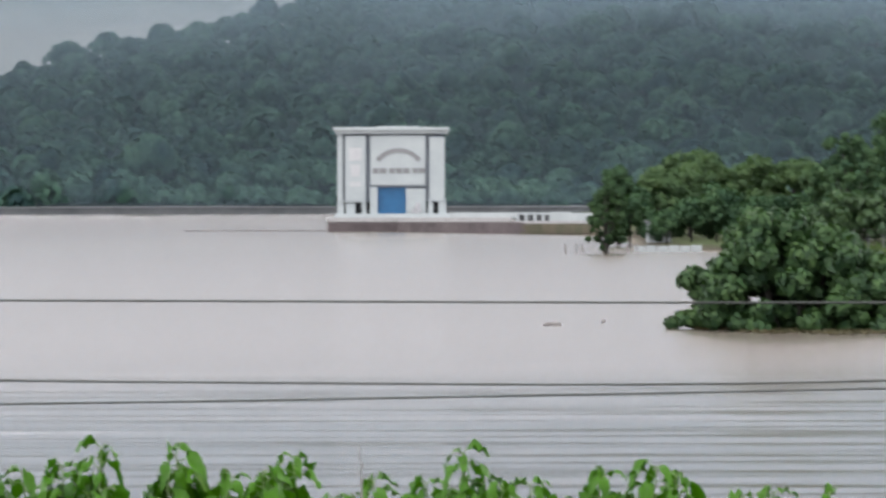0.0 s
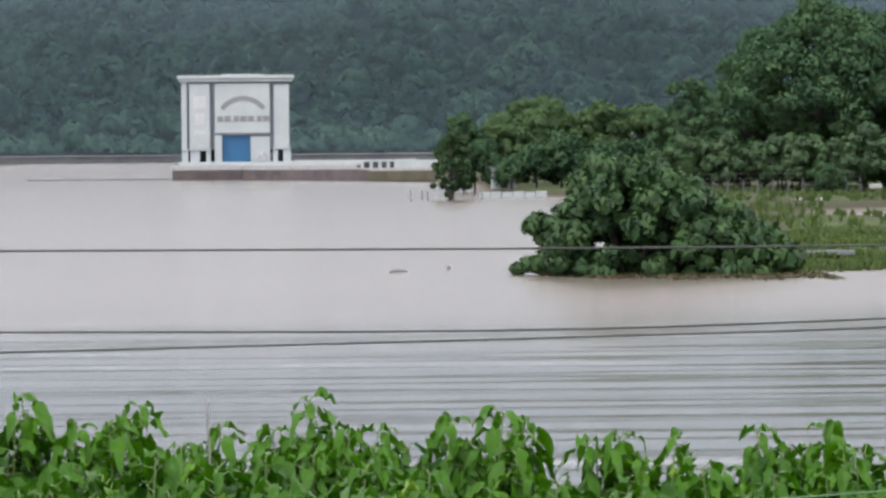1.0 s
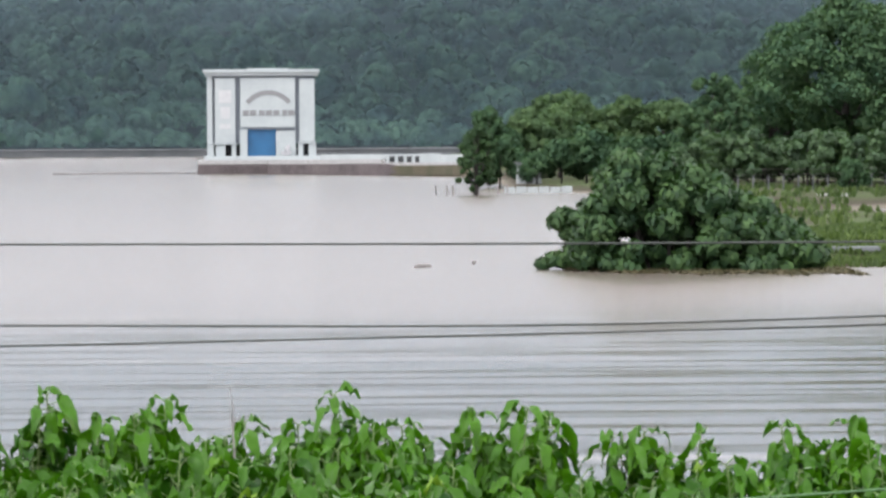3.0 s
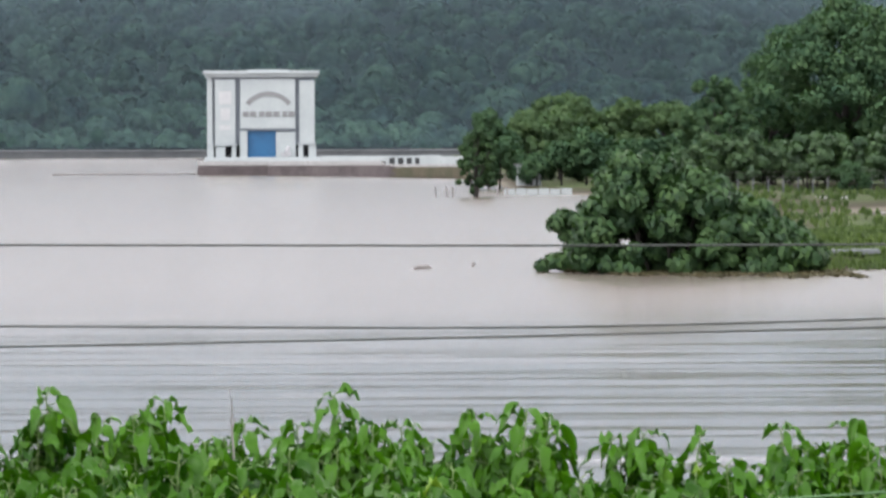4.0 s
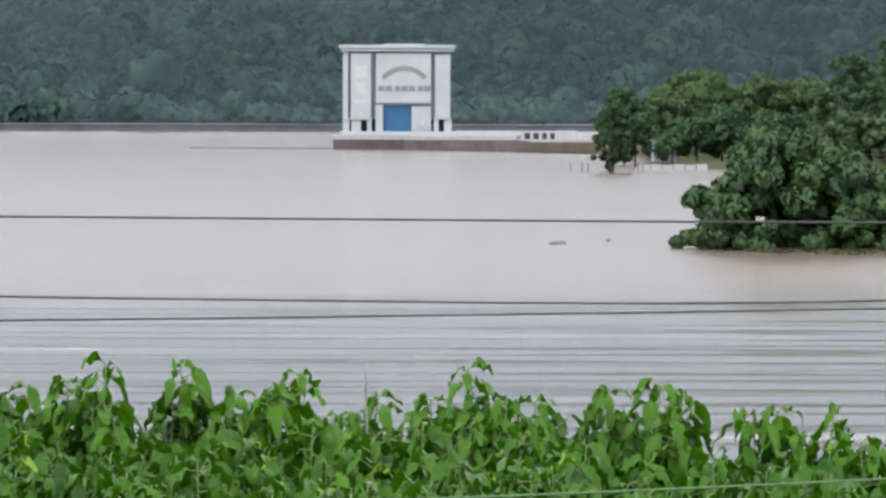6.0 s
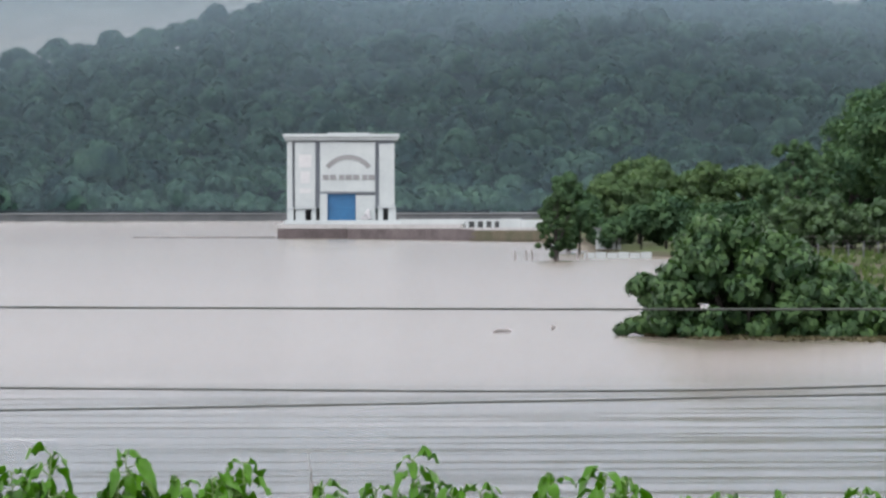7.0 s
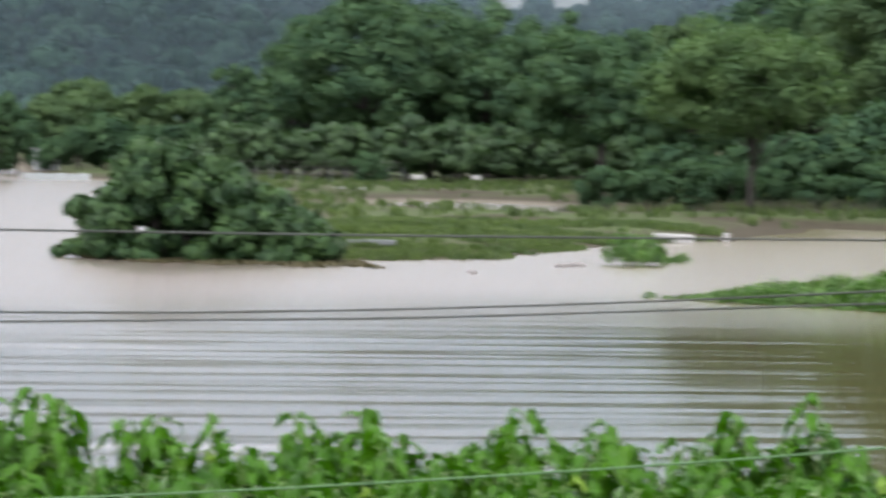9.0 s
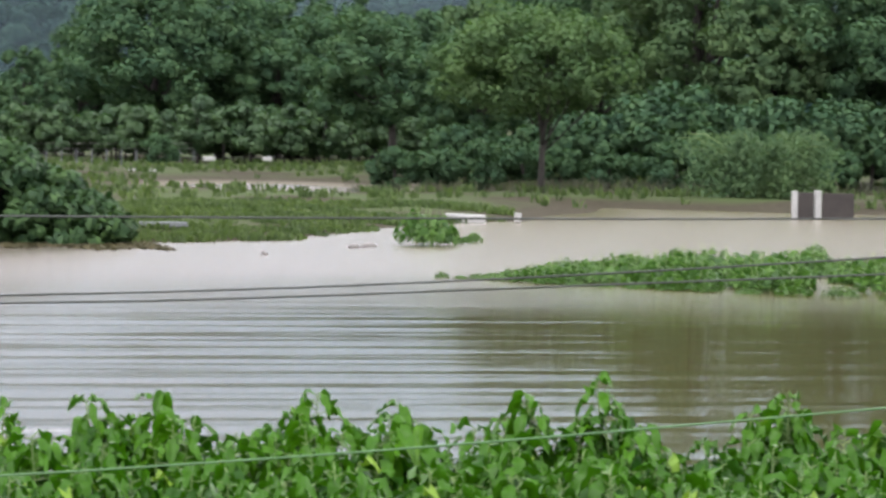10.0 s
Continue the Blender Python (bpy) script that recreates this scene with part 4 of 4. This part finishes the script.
# near edge and far edge of the bank, from its tip to the right
for i in range(190):
    u = rnd.random() ** 0.8
    near = (21.2 + 5.6 * u + 18 * u * u, 99.0 - 17.5 * u - 5 * u * u)
    far = (21.6 + 13.0 * u + 14 * u * u, 100.5 + 13 * u)
    w = rnd.random()
    size = rnd.uniform(0.5, 0.95) * (0.5 + 0.6 * min(1, u * 4))
    weed_at(near[0] + (far[0] - near[0]) * w, near[1] + (far[1] - near[1]) * w, size, 1.05 if i % 14 == 0 else 0.85)
for i in range(26):
    u = i / 25
    weed_at(20.6 + 5.9 * u + 18 * u * u, 98.6 - 18 * u - 5 * u * u, rnd.uniform(0.28, 0.6), 0.7)
for i in range(5):  # stragglers off the tip
    weed_at(19.6 + i * 0.42, 99.6 + rnd.uniform(-0.5, 0.5), rnd.uniform(0.18, 0.34))
for x, y, s in ((23.6, 124.0, 0.8), (24.0, 123.6, 0.95), (24.35, 124.1, 0.75), (25.9, 126.5, 0.35), (25.2, 125.4, 0.25), (28.6, 111.0, 0.42), (33.0, 113.5, 0.42)):
    weed_at(x, y, s, 1.5)
retire(WEED)

# floating weed and litter under the bush
rng = np.random.default_rng(71)
n = 9000
x = rng.uniform(7.4, 15.6, n)
y = 122.4 - rng.uniform(0, 1, n) ** 1.7 * 7.0 * np.clip((x - 7.5) / 2.2, 0, 1) * np.clip(0.75 + 0.5 * wobble(x, x, 1.3), 0.1, 1.3) + 1.2
p = np.stack([x, y, rng.uniform(0.005, 0.05, n)], -1)
v, f = leaf_quads(rng, p, unit(rng.normal(scale=0.3, size=(n, 3)) + np.array([0, 0, 1.0])), np.full(n, 0.12), 0.7)
LITTER = foliage("floating_weed", (0.05, 0.052, 0.028), (0.105, 0.090, 0.055), 0.9, 0.7, 0.1, 0.2)
tagged(new("floating_weed", array_mesh("floating_weed", v, f, LITTER)), "brown-green floating weed and litter under the bush", "weed", kind="stuff")


# ---- small things of the flooded shore ----
def slab(name, x, y, z, lx, ly, lz, mat, label, category, turn=0.0, tilt=0.0):
    o = mesh_object(name, box(bmesh.new(), -lx / 2, lx / 2, -ly / 2, ly / 2, -lz / 2, lz / 2, min(lx, ly, lz) * 0.18), mat)
    o.matrix_basis = pose(x, y, z, 0, tilt, turn)
    return tagged(o, label, category)


slab("concrete_slab", 16.65, 129.2, 0.43, 1.5, 0.45, 0.16, DAM_TOP, "pale concrete slab lying in the shore grass", "slab", 4)
slab("concrete_slab", 30.4, 150.0, 0.14, 1.45, 0.6, 0.36, CONCRETE, "pale concrete slab at the water's edge", "slab", -6, 2)
slab("concrete_slab", 28.6, 150.5, 0.12, 0.9, 0.5, 0.24, CONCRETE, "pale concrete slab at the water's edge", "slab", 10, -3)
# white block added where a probable egret stands
slab("stone", 32.6, 151.2, 0.18, 0.22, 0.2, 0.34, CONCRETE, "small white block in place of an egret on the mud", "stone", 20, 6)
slab("white_sheet", 29.3, 240.5, 0.45, 0.9, 0.5, 0.2, CONCRETE, "white plastic sheet lying in the meadow", "sheet", 8)
slab("white_sheet", 30.4, 240.5, 0.45, 0.7, 0.4, 0.22, CONCRETE, "white plastic sheet lying in the meadow", "sheet", -8)
slab("white_sheet", 37.5, 268, 0.85, 0.75, 0.5, 0.3, CONCRETE, "white sheet under the broad-leaved plants", "sheet", 3)
slab("white_sheet", 41.6, 270, 0.85, 0.6, 0.5, 0.3, CONCRETE, "white sheet under the broad-leaved plants", "sheet", -5)


def driftwood(x, y, length, turn, label):
    bm = bmesh.new()
    tube(bm, [(-length / 2, 0, 0.0), (-length * 0.2, 0.02, 0.05), (length * 0.25, -0.02, 0.06), (length / 2, 0, 0.02)], [0.03, 0.055, 0.05, 0.02], 7)
    tube(bm, [(length * 0.1, 0, 0.05), (length * 0.2, 0.05, 0.13)], [0.02, 0.008], 5)
    o = mesh_object("driftwood", bm, TWIG, None, "", True)
    o.matrix_basis = pose(x, y, 0.01, 0, 0, turn)
    return tagged(o, label, "driftwood")


driftwood(3.3, 127.4, 0.58, 6, "pale driftwood floating on the brown water")
driftwood(4.95, 130.2, 0.14, 60, "small dark stick floating on the brown water")
driftwood(17.6, 114.6, 0.26, 125, "short grey driftwood floating on the brown water")
driftwood(21.8, 121.8, 0.5, 10, "pale driftwood floating at the shore")
driftwood(21.2, 120.9, 0.35, -12, "pale driftwood floating at the shore")

# white pillars with brown boards on the mud
wall = thing("board_wall", 47.0, 161.0, 0.0, "brown boards between white pillars at the water's edge", "wall")
for x0, x1, nm, mat, top in ((-1.18, -0.98, "pillar", CONCRETE, 1.08), (-0.96, -0.30, "board", RUST, 1.02), (-0.26, 0.0, "pillar", CONCRETE, 1.10), (0.06, 1.36, "board", RUST, 1.0)):
    boxed(nm, mat, wall, x0, x1, -0.12 if nm == "pillar" else -0.05, 0.12 if nm == "pillar" else 0.05, -0.3, top, 0.02)

# wire fence at the far side of the meadow
fence = thing("fence", 0, 0, 0, "grey wire fence with thin posts behind the meadow", "fence")
for k in range(12):
    x, y = 25.5 + k * 1.05, 262 + k * 0.9
    z = float(height_at(x, y))
    boxed("post", DAM, fence, x - 0.045, x + 0.045, y - 0.045, y + 0.045, z - 0.2, z + 0.95, 0.01)
for hgt in (0.4, 0.7, 1.0):
    bm = bmesh.new()
    tube(bm, [(25.5, 261.9, 0.75 + hgt), (31, 266.6, 0.74 + hgt), (37, 271.8, 0.75 + hgt)], [0.006] * 3, 5)
    part("rail", bm, TWIG, fence)

# low white wall and stakes by the drowned tree
low = thing("low_wall", 15.6, 292.0, 0.0, "low white wall at the flooded edge behind the small tree", "wall")
for k in range(6):
    boxed("panel", WHITE, low, -2.35 + k * 0.79, -1.62 + k * 0.79, -0.12, 0.12, -0.5, 0.40 + 0.04 * (k % 2), 0.02)
sign = thing("white_shed", 16.0, 312.0, 0.4, "small white shed front behind the small tree", "shed")
boxed("wall", WHITE, sign, -0.9, 0.9, 0.0, 1.4, 0.0, 1.5, 0.02)
boxed("roof", DAM_TOP, sign, -1.05, 1.05, -0.2, 1.6, 1.504, 1.6, 0.02)
# no opening: a dark slab on the wall paints a doorway's shade
boxed("doorway", DARK, sign, -0.25, 0.25, -0.03, 0.06, 0.05, 1.2, 0.01)
for x, y in ((8.25, 285), (9.05, 286), (9.4, 284.5), (12.6, 288), (13.2, 287)):
    bm = bmesh.new()
    tube(bm, [(0, 0, -0.6), (0.03, 0, 0.25), (-0.02, 0, 0.62)], [0.07, 0.06, 0.05], 6)
    o = mesh_object("stake", bm, TWIG)
    o.matrix_basis = pose(x, y, 0)
    tagged(o, "grey wooden stake standing in the flood", "stake", "stakes by the drowned tree")
# low dark strip along the water surface beside the pier
o = mesh_object("drowned_wall", box(bmesh.new(), -28.5, -12.9, 462.5, 463.5, -1.0, 0.10, 0.02), STONE)
tagged(o, "low dark brown strip at the water surface beside the pier", "wall")
